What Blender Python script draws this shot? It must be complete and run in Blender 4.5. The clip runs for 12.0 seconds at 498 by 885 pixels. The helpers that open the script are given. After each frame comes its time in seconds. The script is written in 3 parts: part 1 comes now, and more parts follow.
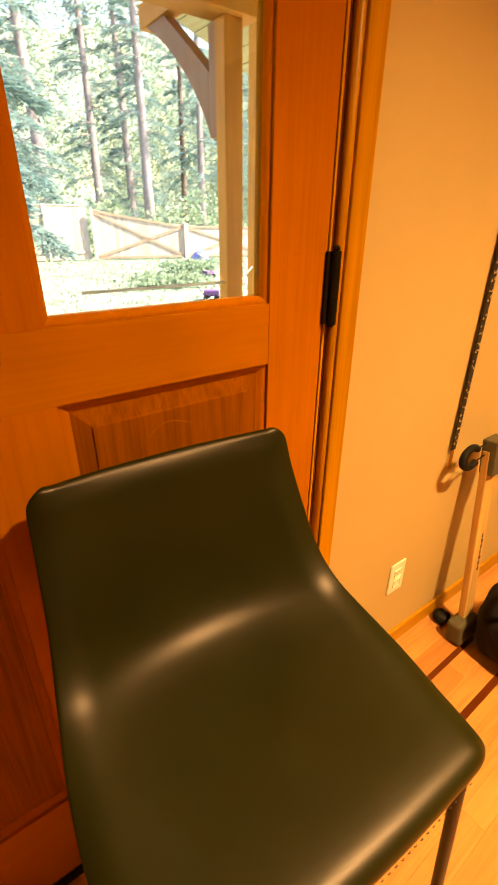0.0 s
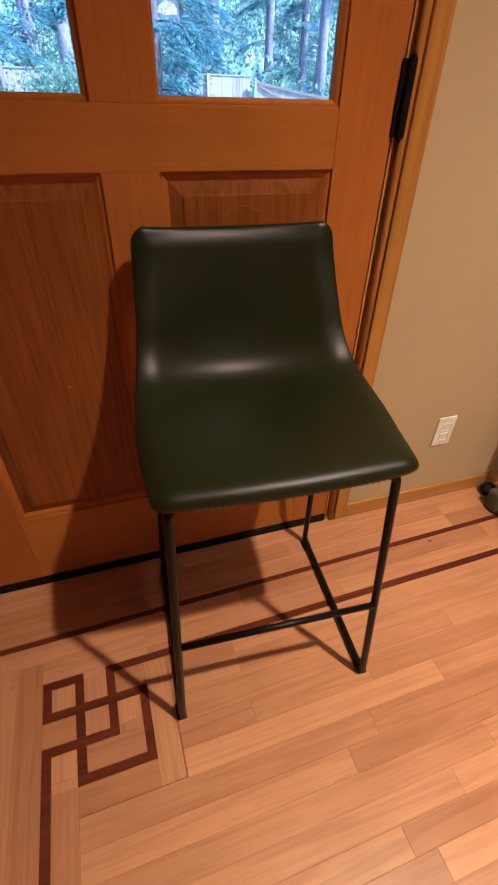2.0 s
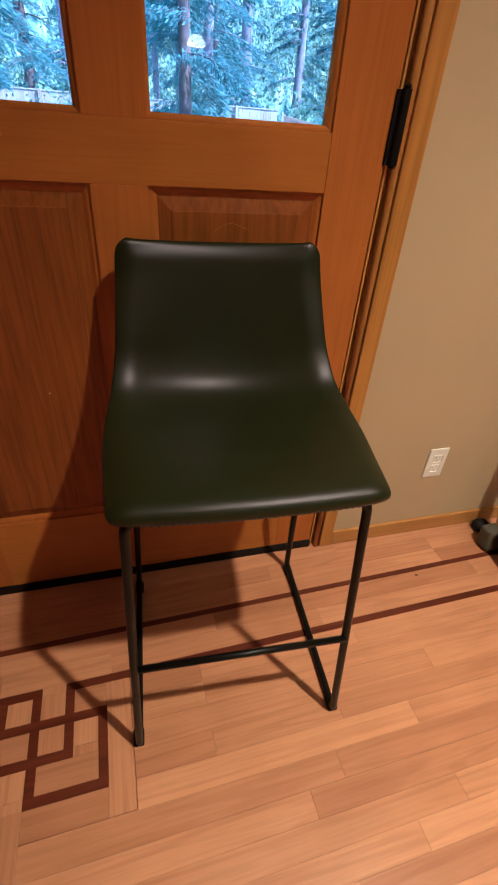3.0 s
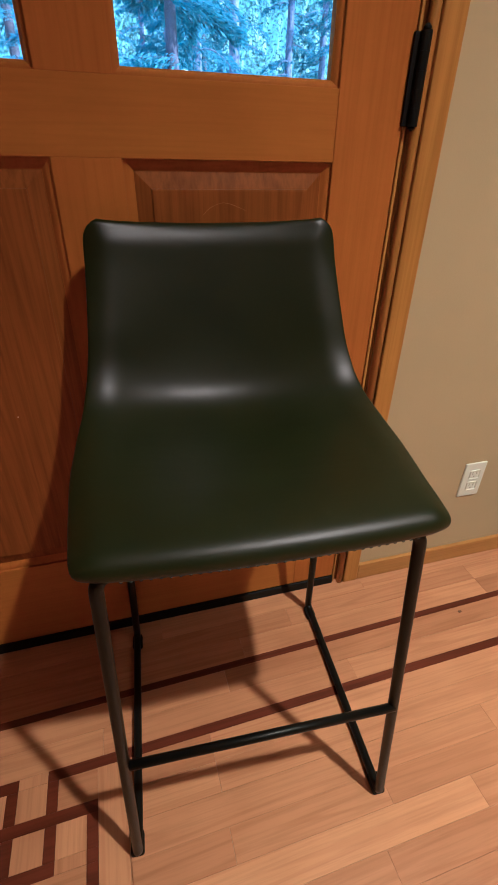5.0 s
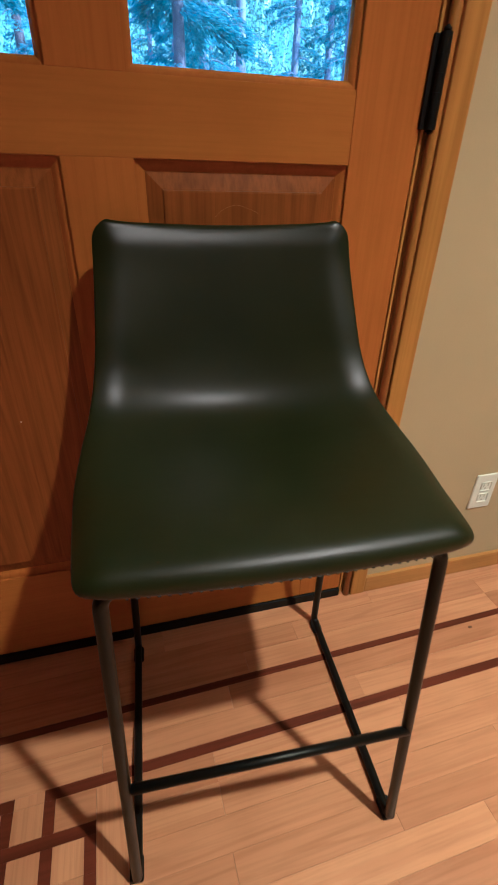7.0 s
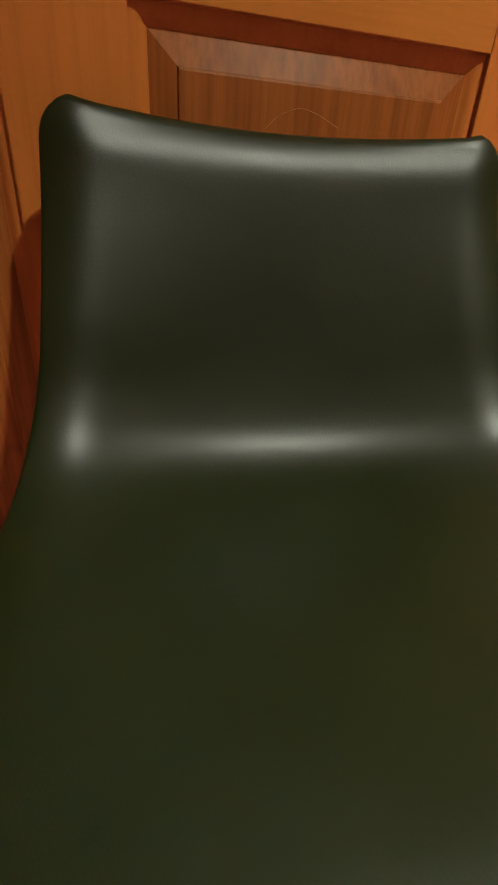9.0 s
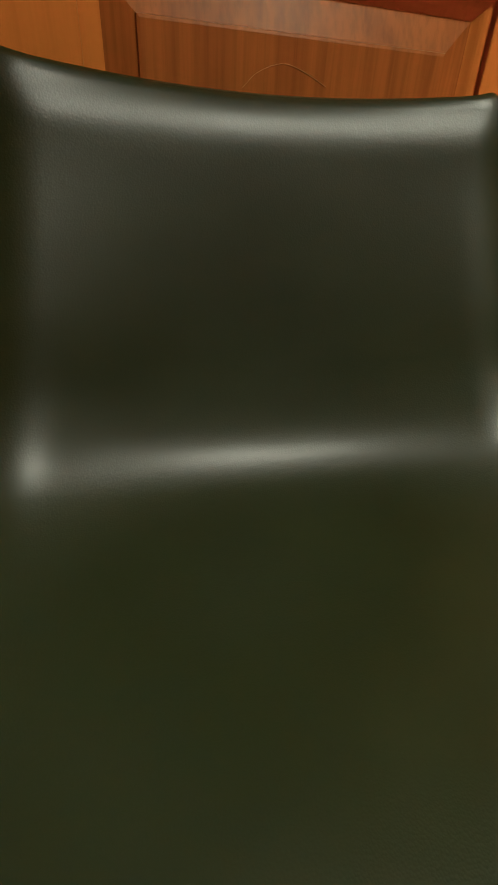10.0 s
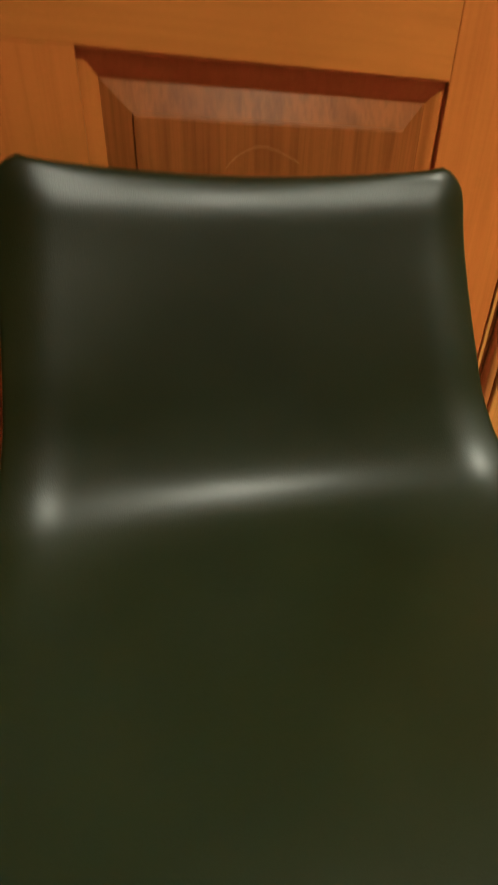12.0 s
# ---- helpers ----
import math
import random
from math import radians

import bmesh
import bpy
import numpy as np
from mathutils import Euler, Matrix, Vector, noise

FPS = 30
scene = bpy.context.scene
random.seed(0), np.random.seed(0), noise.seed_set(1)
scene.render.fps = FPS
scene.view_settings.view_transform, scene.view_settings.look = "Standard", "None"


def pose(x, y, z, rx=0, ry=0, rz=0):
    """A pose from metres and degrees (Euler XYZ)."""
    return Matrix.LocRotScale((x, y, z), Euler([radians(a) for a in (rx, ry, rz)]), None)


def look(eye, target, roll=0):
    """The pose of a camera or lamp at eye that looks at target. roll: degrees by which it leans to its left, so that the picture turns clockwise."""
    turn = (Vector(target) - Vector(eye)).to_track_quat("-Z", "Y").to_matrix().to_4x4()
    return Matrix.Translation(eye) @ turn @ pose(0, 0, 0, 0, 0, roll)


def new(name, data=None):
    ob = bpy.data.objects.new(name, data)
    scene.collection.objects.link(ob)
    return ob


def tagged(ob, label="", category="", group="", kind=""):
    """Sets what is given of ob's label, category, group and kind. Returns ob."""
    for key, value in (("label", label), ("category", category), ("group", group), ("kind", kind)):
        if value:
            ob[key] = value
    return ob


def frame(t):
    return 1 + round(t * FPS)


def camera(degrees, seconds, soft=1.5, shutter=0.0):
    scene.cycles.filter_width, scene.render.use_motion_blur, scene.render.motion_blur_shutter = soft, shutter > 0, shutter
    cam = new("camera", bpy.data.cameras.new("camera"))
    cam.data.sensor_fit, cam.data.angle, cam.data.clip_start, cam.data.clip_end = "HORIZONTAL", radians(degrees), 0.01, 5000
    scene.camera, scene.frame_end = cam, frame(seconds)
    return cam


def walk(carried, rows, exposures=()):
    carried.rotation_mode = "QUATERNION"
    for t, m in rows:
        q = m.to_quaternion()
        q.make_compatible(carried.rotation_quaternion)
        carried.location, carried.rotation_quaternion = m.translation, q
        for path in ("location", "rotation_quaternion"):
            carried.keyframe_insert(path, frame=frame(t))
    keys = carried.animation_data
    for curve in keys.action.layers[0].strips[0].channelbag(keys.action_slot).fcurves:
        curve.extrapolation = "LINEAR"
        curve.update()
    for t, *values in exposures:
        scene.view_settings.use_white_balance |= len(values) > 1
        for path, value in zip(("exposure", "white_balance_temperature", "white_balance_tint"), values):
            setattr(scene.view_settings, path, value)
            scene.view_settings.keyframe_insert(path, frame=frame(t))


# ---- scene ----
cam = camera(58.2, 12.0, soft=1.7, shutter=0.5)
PATH = [
    (0, (-0.599, -0.594, 1.298), (0.452, 0.86, 0.413), 0.4),
    (0.5, (-0.559, -0.638, 1.276), (0.28, 0.889, 0.293), 0.6),
    (1, (-0.54, -0.725, 1.239), (-0.046, 0.816, 0.063), -1.6),
    (1.5, (-0.586, -0.853, 1.205), (-0.106, 0.672, 0.003), -0.5),
    (2, (-0.612, -0.964, 1.189), (-0.116, 0.541, -0.031), 1.5),
    (2.5, (-0.575, -0.997, 1.179), (-0.083, 0.52, -0.027), 4.1),
    (3, (-0.544, -0.969, 1.175), (-0.068, 0.6, 0.029), 4.3),
    (3.2, (-0.534, -0.918, 1.165), (-0.064, 0.644, 0.009), 3.7),
    (5, (-0.509, -0.838, 1.064), (-0.044, 0.806, 0.024), 0.9),
    (5.5, (-0.505, -0.851, 1.086), (-0.037, 0.801, 0.06), 0.8),
    (6, (-0.509, -0.863, 1.08), (-0.038, 0.799, 0.072), 0.7),
    (6.5, (-0.515, -0.856, 1.072), (-0.046, 0.808, 0.067), 0.7),
    (7, (-0.517, -0.812, 1.053), (-0.054, 0.849, 0.04), 1.5),
    (7.5, (-0.52, -0.712, 1.016), (-0.061, 0.934, -0.023), 2.0),
    (7.7, (-0.532, -0.663, 0.98), (-0.078, 0.961, -0.095), 1.6),
    (9.3, (-0.496, -0.476, 0.941), (0.007, 1.207, -0.016), 3.8),
    (9.5, (-0.491, -0.461, 0.949), (0.007, 1.184, -0.073), 3.7),
    (10, (-0.479, -0.45, 0.942), (0.031, 1.176, -0.105), 2.9),
    (10.5, (-0.485, -0.455, 0.94), (0.054, 1.172, -0.092), 4.7),
    (11, (-0.482, -0.456, 0.939), (0.095, 1.173, -0.068), 5.8),
    (11.5, (-0.483, -0.474, 0.939), (0.063, 1.137, -0.113), 5.4),
    (12, (-0.477, -0.482, 0.973), (0.028, 1.199, 0.014), 0.9),
]

EXPOSURES = [(0.0, 2.98, 9200, 9), (0.5, 2.57, 6500, 11), (1.0, 2.36, 5250, 11), (1.5, 2.25, 4500, 10), (2.5, 2.11, 3980, 7),
             (5.0, 2.11, 3560, 0), (7.5, 2.29, 3480, -7), (9.5, 2.59, 3580, -18), (12.0, 2.66, 3600, -18)]
walk(cam, [(t, look(eye, target, roll)) for t, eye, target, roll in PATH], EXPOSURES)

# ---- light ----
WARM = (1.0, 0.60, 0.24)
world = bpy.data.worlds.new("sky")
scene.world = world
world.use_nodes = True
sky = world.node_tree.nodes.new("ShaderNodeTexSky")
sky.sky_type, sky.sun_disc = "NISHITA", False
sky.ozone_density, sky.dust_density = 3.5, 0.3
sky.sun_elevation, sky.sun_rotation = radians(44), radians(126)
world.node_tree.links.new(sky.outputs[0], world.node_tree.nodes["Background"].inputs[0])
world.node_tree.nodes["Background"].inputs[1].default_value = 0.15


def lamp(name, kind, m, energy, color, size=0.1, size_y=0.0):
    data = bpy.data.lights.new(name, kind)
    data.energy, data.color = energy, color
    if kind == "AREA":
        data.shape = "RECTANGLE" if size_y else "DISK"
        data.size = size
        data.spread = radians(104)
        if size_y:
            data.size_y = size_y
    elif kind == "SUN":
        data.angle = radians(0.5)
    else:
        data.shadow_soft_size = size
    ob = new(name, data)
    ob.matrix_world = m
    return ob


SUN_WAY = Vector((0.62, -0.45, 0.75))
lamp("sun", "SUN", look(SUN_WAY * 50, (0, 0, 0)), 4.0, (1.0, 0.97, 0.92))
CEIL = 2.74
# ceiling lamps out of view: two placed from shadows, third added as fill
ASSUMED_LAMPS = [(0.30, -1.30, 11.0), (1.35, -1.45, 2.2), (-0.55, -3.60, 8.0)]
for lx, ly, power in ASSUMED_LAMPS:
    lamp("assumed_ceiling_lamp", "AREA", look((lx, ly, CEIL - 0.012), (lx, ly, 0)), power, WARM, 0.075)
PENDANT = (0.31, -4.4, 1.78)
lamp("pendant_lamp_bulb", "POINT", Matrix.Translation((PENDANT[0], PENDANT[1], PENDANT[2] + 0.02)), 1.5, WARM, 0.012)


# ---- materials ----
def material(name, color, rough=0.5, metal=0.0):
    mat = bpy.data.materials.new(name)
    mat.use_nodes = True
    tree = mat.node_tree
    p = tree.nodes["Principled BSDF"]
    p.inputs["Base Color"].default_value = (*color, 1)
    p.inputs["Roughness"].default_value = rough
    p.inputs["Metallic"].default_value = metal
    return mat, tree, p


def coords(tree, scale=(1, 1, 1), rot=(0, 0, 0), source="Object", shift=False):
    """Texture coordinates in metres, each object's own piece of the pattern if shift is on."""
    c = tree.nodes.new("ShaderNodeTexCoord")
    m = tree.nodes.new("ShaderNodeMapping")
    m.inputs["Scale"].default_value = scale
    m.inputs["Rotation"].default_value = rot
    tree.links.new(c.outputs[source], m.inputs["Vector"])
    if shift:
        info = tree.nodes.new("ShaderNodeObjectInfo")
        mul = tree.nodes.new("ShaderNodeVectorMath")
        mul.operation = "SCALE"
        mul.inputs[0].default_value = (37.0, 61.0, 23.0)
        tree.links.new(info.outputs["Random"], mul.inputs["Scale"])
        tree.links.new(mul.outputs[0], m.inputs["Location"])
    return m.outputs["Vector"]


def noise_tex(tree, vec, scale, detail=4.0, rough=0.55, distort=0.0):
    n = tree.nodes.new("ShaderNodeTexNoise")
    n.inputs["Scale"].default_value, n.inputs["Detail"].default_value = scale, detail
    n.inputs["Roughness"].default_value, n.inputs["Distortion"].default_value = rough, distort
    tree.links.new(vec, n.inputs["Vector"])
    return n.outputs["Fac"]


def ramp(tree, fac, stops):
    r = tree.nodes.new("ShaderNodeValToRGB")
    while len(r.color_ramp.elements) < len(stops):
        r.color_ramp.elements.new(0.5)
    for e, (at, col) in zip(r.color_ramp.elements, stops):
        e.position, e.color = at, (*col, 1)
    tree.links.new(fac, r.inputs["Fac"])
    return r.outputs["Color"]


def mix(tree, a, b, fac, mode="MIX"):
    m = tree.nodes.new("ShaderNodeMix")
    m.data_type, m.blend_type = "RGBA", mode
    for sock, v in ((m.inputs[0], fac), (m.inputs[6], a), (m.inputs[7], b)):
        if isinstance(v, (int, float)):
            sock.default_value = v
        elif isinstance(v, tuple):
            sock.default_value = (*v, 1)
        else:
            tree.links.new(v, sock)
    return m.outputs[2]


def bump(tree, p, height, strength, dist=0.001):
    b = tree.nodes.new("ShaderNodeBump")
    b.inputs["Strength"].default_value, b.inputs["Distance"].default_value = strength, dist
    tree.links.new(height, b.inputs["Height"])
    tree.links.new(b.outputs[0], p.inputs["Normal"])


def wood(name, light, dark, axis, rough=0.35, ring=9.0, pore=1.0, coat=0.0, shift=True, varied=0.0, stretch=0.05, soft=1.0, spec=0.27, crisp=False):
    """Wood with its grain along one axis: rings, fibres and pores, each piece with its own grain."""
    mat, tree, p = material(name, light, rough)
    along = {"x": (stretch, 1, 1), "y": (1, stretch, 1), "z": (1, 1, stretch)}[axis]
    vec = coords(tree, along, shift=shift)
    rings = noise_tex(tree, vec, ring, 2.0, 0.5, 0.5)
    fine = {"x": (0.03, 1, 1), "y": (1, 0.03, 1), "z": (1, 1, 0.03)}[axis]
    fvec = coords(tree, fine, shift=shift)
    fibre = noise_tex(tree, fvec, 190, 3.0, 0.65)
    blot = noise_tex(tree, coords(tree, shift=shift), 3.5, 3.0)
    wave = tree.nodes.new("ShaderNodeMath")
    wave.operation = "SINE"
    mul = tree.nodes.new("ShaderNodeMath")
    mul.operation = "MULTIPLY"
    mul.inputs[1].default_value = 40.0
    tree.links.new(rings, mul.inputs[0])
    tree.links.new(mul.outputs[0], wave.inputs[0])
    half = tree.nodes.new("ShaderNodeMapRange")
    half.inputs["From Min"].default_value = -1
    tree.links.new(wave.outputs[0], half.inputs["Value"])
    mid = tuple(0.5 * (a + b) for a, b in zip(light, dark))
    low = tuple(a + soft * (b - a) for a, b in zip(light, mid))
    stops = [(0.0, light), (0.70, tuple(0.85 * a + 0.15 * b for a, b in zip(light, low))), (0.93, low), (1.0, low)] if crisp else [(0.0, light), (0.62, tuple(0.6 * a + 0.4 * b for a, b in zip(light, low))), (1.0, low)]
    base = ramp(tree, half.outputs[0], stops)
    fib = ramp(tree, fibre, [(0.36, tuple(0.55 * c for c in (1, 1, 1))), (0.56, (1, 1, 1))])
    col = mix(tree, base, fib, 0.55 * pore, "MULTIPLY")
    tone = ramp(tree, blot, [(0.3, (0.84, 0.80, 0.76)), (0.7, (1.06, 1.04, 1.02))])
    col = mix(tree, col, tone, 0.8, "MULTIPLY")
    if varied:
        info = tree.nodes.new("ShaderNodeObjectInfo")
        var = ramp(tree, info.outputs["Random"], [(0.0, (1 - varied, 1 - 1.25 * varied, 1 - 1.5 * varied)), (0.5, (1, 1, 1)), (1.0, (1 + 0.4 * varied, 1 + 0.5 * varied, 1 + 0.5 * varied))])
        col = mix(tree, col, var, 1.0, "MULTIPLY")
    tree.links.new(col, p.inputs["Base Color"])
    r = ramp(tree, blot, [(0.3, (rough * 0.85,) * 3), (0.7, (min(1, rough * 1.2),) * 3)])
    tree.links.new(r, p.inputs["Roughness"])
    p.inputs["Specular IOR Level"].default_value = spec
    p.inputs["Coat Weight"].default_value = coat
    p.inputs["Coat Roughness"].default_value = 0.25
    bump(tree, p, fibre, 0.18, 0.0006)
    return mat


FIR, FIR_DARK = (0.43, 0.147, 0.003), (0.29, 0.084, 0.002)
PANEL, PANEL_DARK = (0.27, 0.085, 0.002), (0.150, 0.040, 0.001)
fir_up = wood("fir_vertical_grain", FIR, FIR_DARK, "z", 0.45, 14, 0.32, 0.0, soft=0.28, spec=0.03, stretch=0.025)
fir_across = wood("fir_horizontal_grain", (0.45, 0.168, 0.003), FIR_DARK, "x", 0.45, 14, 0.28, 0.0, soft=0.2, spec=0.03, stretch=0.025)
fir_panel = wood("fir_panel", PANEL, PANEL_DARK, "z", 0.40, 20, 0.8, 0.0, soft=0.8, spec=0.10)
trim_up = wood("trim_vertical_grain", (0.47, 0.225, 0.014), (0.33, 0.135, 0.008), "z", 0.4, 8, 0.5, 0.04)
trim_across = wood("trim_horizontal_grain", (0.49, 0.25, 0.040), (0.35, 0.155, 0.020), "x", 0.4, 8, 0.5, 0.04)
OAK, OAK_DARK = (0.520, 0.257, 0.112), (0.34, 0.140, 0.052)
oak_x = wood("oak_strip_x", OAK, OAK_DARK, "x", 0.34, 11, 0.50, 0.12, varied=0.22, soft=0.62, stretch=0.055, crisp=True)
oak_y = wood("oak_strip_y", OAK, OAK_DARK, "y", 0.34, 11, 0.50, 0.12, varied=0.22, soft=0.62, stretch=0.055, crisp=True)
walnut = wood("dark_inlay", (0.120, 0.026, 0.007), (0.062, 0.013, 0.004), "x", 0.35, 12, 0.7, 0.2)
fence_wood = wood("fence_wood", (0.40, 0.32, 0.29), (0.29, 0.22, 0.19), "z", 0.8, 6, 0.6, varied=0.2)
gate_brace = wood("gate_brace", (0.30, 0.20, 0.15), (0.20, 0.13, 0.10), "x", 0.8, 6, 0.6)
porch_wood = wood("porch_timber", (0.64, 0.24, 0.035), (0.46, 0.15, 0.02), "z", 0.6, 7, 0.4)
soffit_wood = wood("soffit_boards", (0.55, 0.43, 0.25), (0.40, 0.28, 0.15), "y", 0.6, 7, 0.4)
# darker purple-brown: the shade on the brace is put into its wood colour
shaded_brown_wood = wood("shaded_brace", (0.34, 0.165, 0.115), (0.23, 0.10, 0.07), "z", 0.6, 7, 0.4)
pine = wood("pale_pine", (0.60, 0.40, 0.20), (0.42, 0.24, 0.10), "z", 0.45, 8, 0.4)


def painted_wall():
    mat, tree, p = material("wall_paint", (0.49, 0.382, 0.212), 0.75)
    p.inputs["Specular IOR Level"].default_value = 0.25
    n = noise_tex(tree, coords(tree), 2.2, 3.0)
    tree.links.new(ramp(tree, n, [(0.3, (0.474, 0.369, 0.204)), (0.7, (0.506, 0.395, 0.220))]), p.inputs["Base Color"])
    fine = noise_tex(tree, coords(tree), 260, 4.0, 0.6)
    bump(tree, p, fine, 0.35, 0.0012)
    return mat


def leather():
    mat, tree, p = material("dark_green_leather", (0.0115, 0.0126, 0.0026), 0.34)
    p.inputs["Specular IOR Level"].default_value = 0.31
    # violet tint puts the cool cast of the highlights into the leather itself
    p.inputs["Specular Tint"].default_value = (0.93, 0.84, 1.0, 1.0)
    vec = coords(tree)
    blot = noise_tex(tree, vec, 9, 4.0)
    tree.links.new(ramp(tree, blot, [(0.3, (0.0098, 0.0120, 0.0021)), (0.7, (0.0128, 0.0156, 0.0029))]), p.inputs["Base Color"])
    grain = tree.nodes.new("ShaderNodeTexVoronoi")
    grain.inputs["Scale"].default_value = 760
    tree.links.new(vec, grain.inputs["Vector"])
    tree.links.new(ramp(tree, blot, [(0.25, (0.34,) * 3), (0.75, (0.41,) * 3)]), p.inputs["Roughness"])
    fold = noise_tex(tree, coords(tree, (1.0, 2.2, 1.6)), 34, 3.0, 0.5)
    both = tree.nodes.new("ShaderNodeMath")
    both.operation = "MULTIPLY_ADD"
    both.inputs[1].default_value = 2.6
    tree.links.new(fold, both.inputs[0])
    tree.links.new(grain.outputs["Distance"], both.inputs[2])
    bump(tree, p, both.outputs[0], 0.10, 0.0008)
    return mat


def plain(name, color, rough=0.5, metal=0.0, spread=0.15, scale=25, relief=0.1):
    mat, tree, p = material(name, color, rough, metal)
    n = noise_tex(tree, coords(tree), scale, 4.0)
    lo, hi = tuple(c * (1 - spread) for c in color), tuple(min(1, c * (1 + spread)) for c in color)
    tree.links.new(ramp(tree, n, [(0.3, lo), (0.7, hi)]), p.inputs["Base Color"])
    if relief:
        bump(tree, p, noise_tex(tree, coords(tree), scale * 8, 3.0), relief, 0.001)
    return mat


wall_paint, hide = painted_wall(), leather()
ceiling_paint = plain("ceiling_paint", (0.78, 0.75, 0.70), 0.85, 0, 0.03, 3)
black_steel = plain("black_powder_coat", (0.0045, 0.0042, 0.0038), 0.36, 0.0, 0.2, 60, 0.15)
black_steel.node_tree.nodes["Principled BSDF"].inputs["Specular IOR Level"].default_value = 0.2
black_iron = plain("oil_rubbed_bronze", (0.006, 0.005, 0.005), 0.5, 0.0, 0.3, 40, 0.1)
black_plastic = plain("black_plastic", (0.008, 0.008, 0.008), 0.6, 0, 0.2, 30)
black_nylon = plain("black_nylon", (0.006, 0.006, 0.008), 0.75, 0, 0.35, 35, 0.5)
for dull in (black_iron, black_plastic, black_nylon):
    dull.node_tree.nodes["Principled BSDF"].inputs["Specular IOR Level"].default_value = 0.15
white_plastic = plain("white_plastic", (0.80, 0.78, 0.72), 0.35, 0, 0.02, 10, 0)
slot_dark = plain("slot_dark", (0.42, 0.39, 0.33), 0.6, 0, 0.1, 20, 0)
thread = plain("grey_thread", (0.030, 0.029, 0.024), 0.8, 0, 0.2, 90)
grey_rubber = plain("grey_green_rubber", (0.075, 0.070, 0.050), 0.7, 0, 0.2, 30)
scratch_tone = plain("faint_scratch", (0.46, 0.215, 0.05), 0.5, 0, 0.1, 50, 0)
scuff = plain("pale_scuff", (0.62, 0.42, 0.22), 0.7, 0, 0.1, 50, 0)
knot_dark = plain("wood_knot", (0.15, 0.06, 0.022), 0.6, 0, 0.3, 200)
print_dark = plain("dark_print", (0.06, 0.04, 0.03), 0.6, 0, 0.1, 30, 0)
strap_dark = plain("strap_dark", (0.012, 0.008, 0.007), 0.8, 0, 0.3, 80, 0.4)
strap_light = plain("strap_tan", (0.55, 0.42, 0.27), 0.8, 0, 0.2, 80, 0.3)
pale_rail = plain("pale_rail_paint", (0.72, 0.62, 0.54), 0.6, 0, 0.08, 12)
brass = plain("worn_brass", (0.55, 0.38, 0.16), 0.35, 1.0, 0.2, 60, 0.1)
bark = plain("conifer_bark", (0.21, 0.165, 0.175), 0.95, 0, 0.3, 7, 1.0)
bark_red = plain("red_bark", (0.10, 0.065, 0.058), 0.95, 0, 0.45, 7, 1.0)
concrete = plain("porch_concrete", (0.38, 0.36, 0.33), 0.9, 0, 0.15, 6)
blue_tarp = plain("blue_plastic", (0.08, 0.10, 0.30), 0.5, 0, 0.3, 5)
purple_plastic = plain("purple_plastic", (0.10, 0.035, 0.13), 0.45, 0, 0.2, 9)


def leaves(name, color, spread):
    mat, tree, p = material(name, color, 0.6)
    g = tree.nodes.new("ShaderNodeNewGeometry")
    lo, hi = tuple(c * (1 - spread) for c in color), tuple(c * (1 + spread) for c in color)
    col = ramp(tree, g.outputs["Random Per Island"], [(0.0, lo), (1.0, hi)])
    tree.links.new(col, p.inputs["Base Color"])
    tr = tree.nodes.new("ShaderNodeBsdfTranslucent")
    tree.links.new(col, tr.inputs["Color"])
    add = tree.nodes.new("ShaderNodeMixShader")
    add.inputs[0].default_value = 0.5
    tree.links.new(p.outputs[0], add.inputs[1])
    tree.links.new(tr.outputs[0], add.inputs[2])
    tree.links.new(add.outputs[0], tree.nodes["Material Output"].inputs["Surface"])
    return mat


needles = leaves("conifer_needles", (0.130, 0.212, 0.205), 0.25)
# yellower, near the backdrop's tone: sunlight is put into the far leaf colour
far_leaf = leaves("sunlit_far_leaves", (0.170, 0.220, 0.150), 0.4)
broadleaf = leaves("shrub_leaves", (0.19, 0.26, 0.17), 0.35)
grass_mat = plain("lawn", (0.17, 0.23, 0.17), 0.9, 0, 0.4, 1.3, 0.6)
grass_blade = leaves("grass_blades", (0.19, 0.24, 0.17), 0.35)


def glass():
    mat, tree, p = material("window_glass", (1, 1, 1), 0.0)
    p.inputs["Transmission Weight"].default_value = 1.0
    p.inputs["IOR"].default_value = 1.45
    return mat


def glow(name, color, strength):
    mat, tree, p = material(name, color, 0.4)
    p.inputs["Emission Color"].default_value = (*color, 1)
    p.inputs["Emission Strength"].default_value = strength
    return mat


pane_glass = glass()
bulb_glow = glow("lamp_lens", WARM, 9.0)


# ---- mesh helpers ----
def mesh_of(bm, name, mat, smooth=False):
    bmesh.ops.recalc_face_normals(bm, faces=bm.faces)
    me = bpy.data.meshes.new(name)
    bm.to_mesh(me)
    bm.free()
    if mat:
        me.materials.append(mat)
    if smooth:
        for f in me.polygons:
            f.use_smooth = True
    return me


def part(name, bm, mat, parent=None, label="", smooth=False):
    ob = new(name, bm if isinstance(bm, bpy.types.Mesh) else mesh_of(bm, name, mat, smooth))
    if parent:
        ob.parent = parent
    if label:
        ob["label"] = label
    return ob


def thing(name, label, category, kind="", group="", m=None):
    ob = tagged(new(name), label, category, group, kind)
    if m is not None:
        ob.matrix_world = m
    return ob


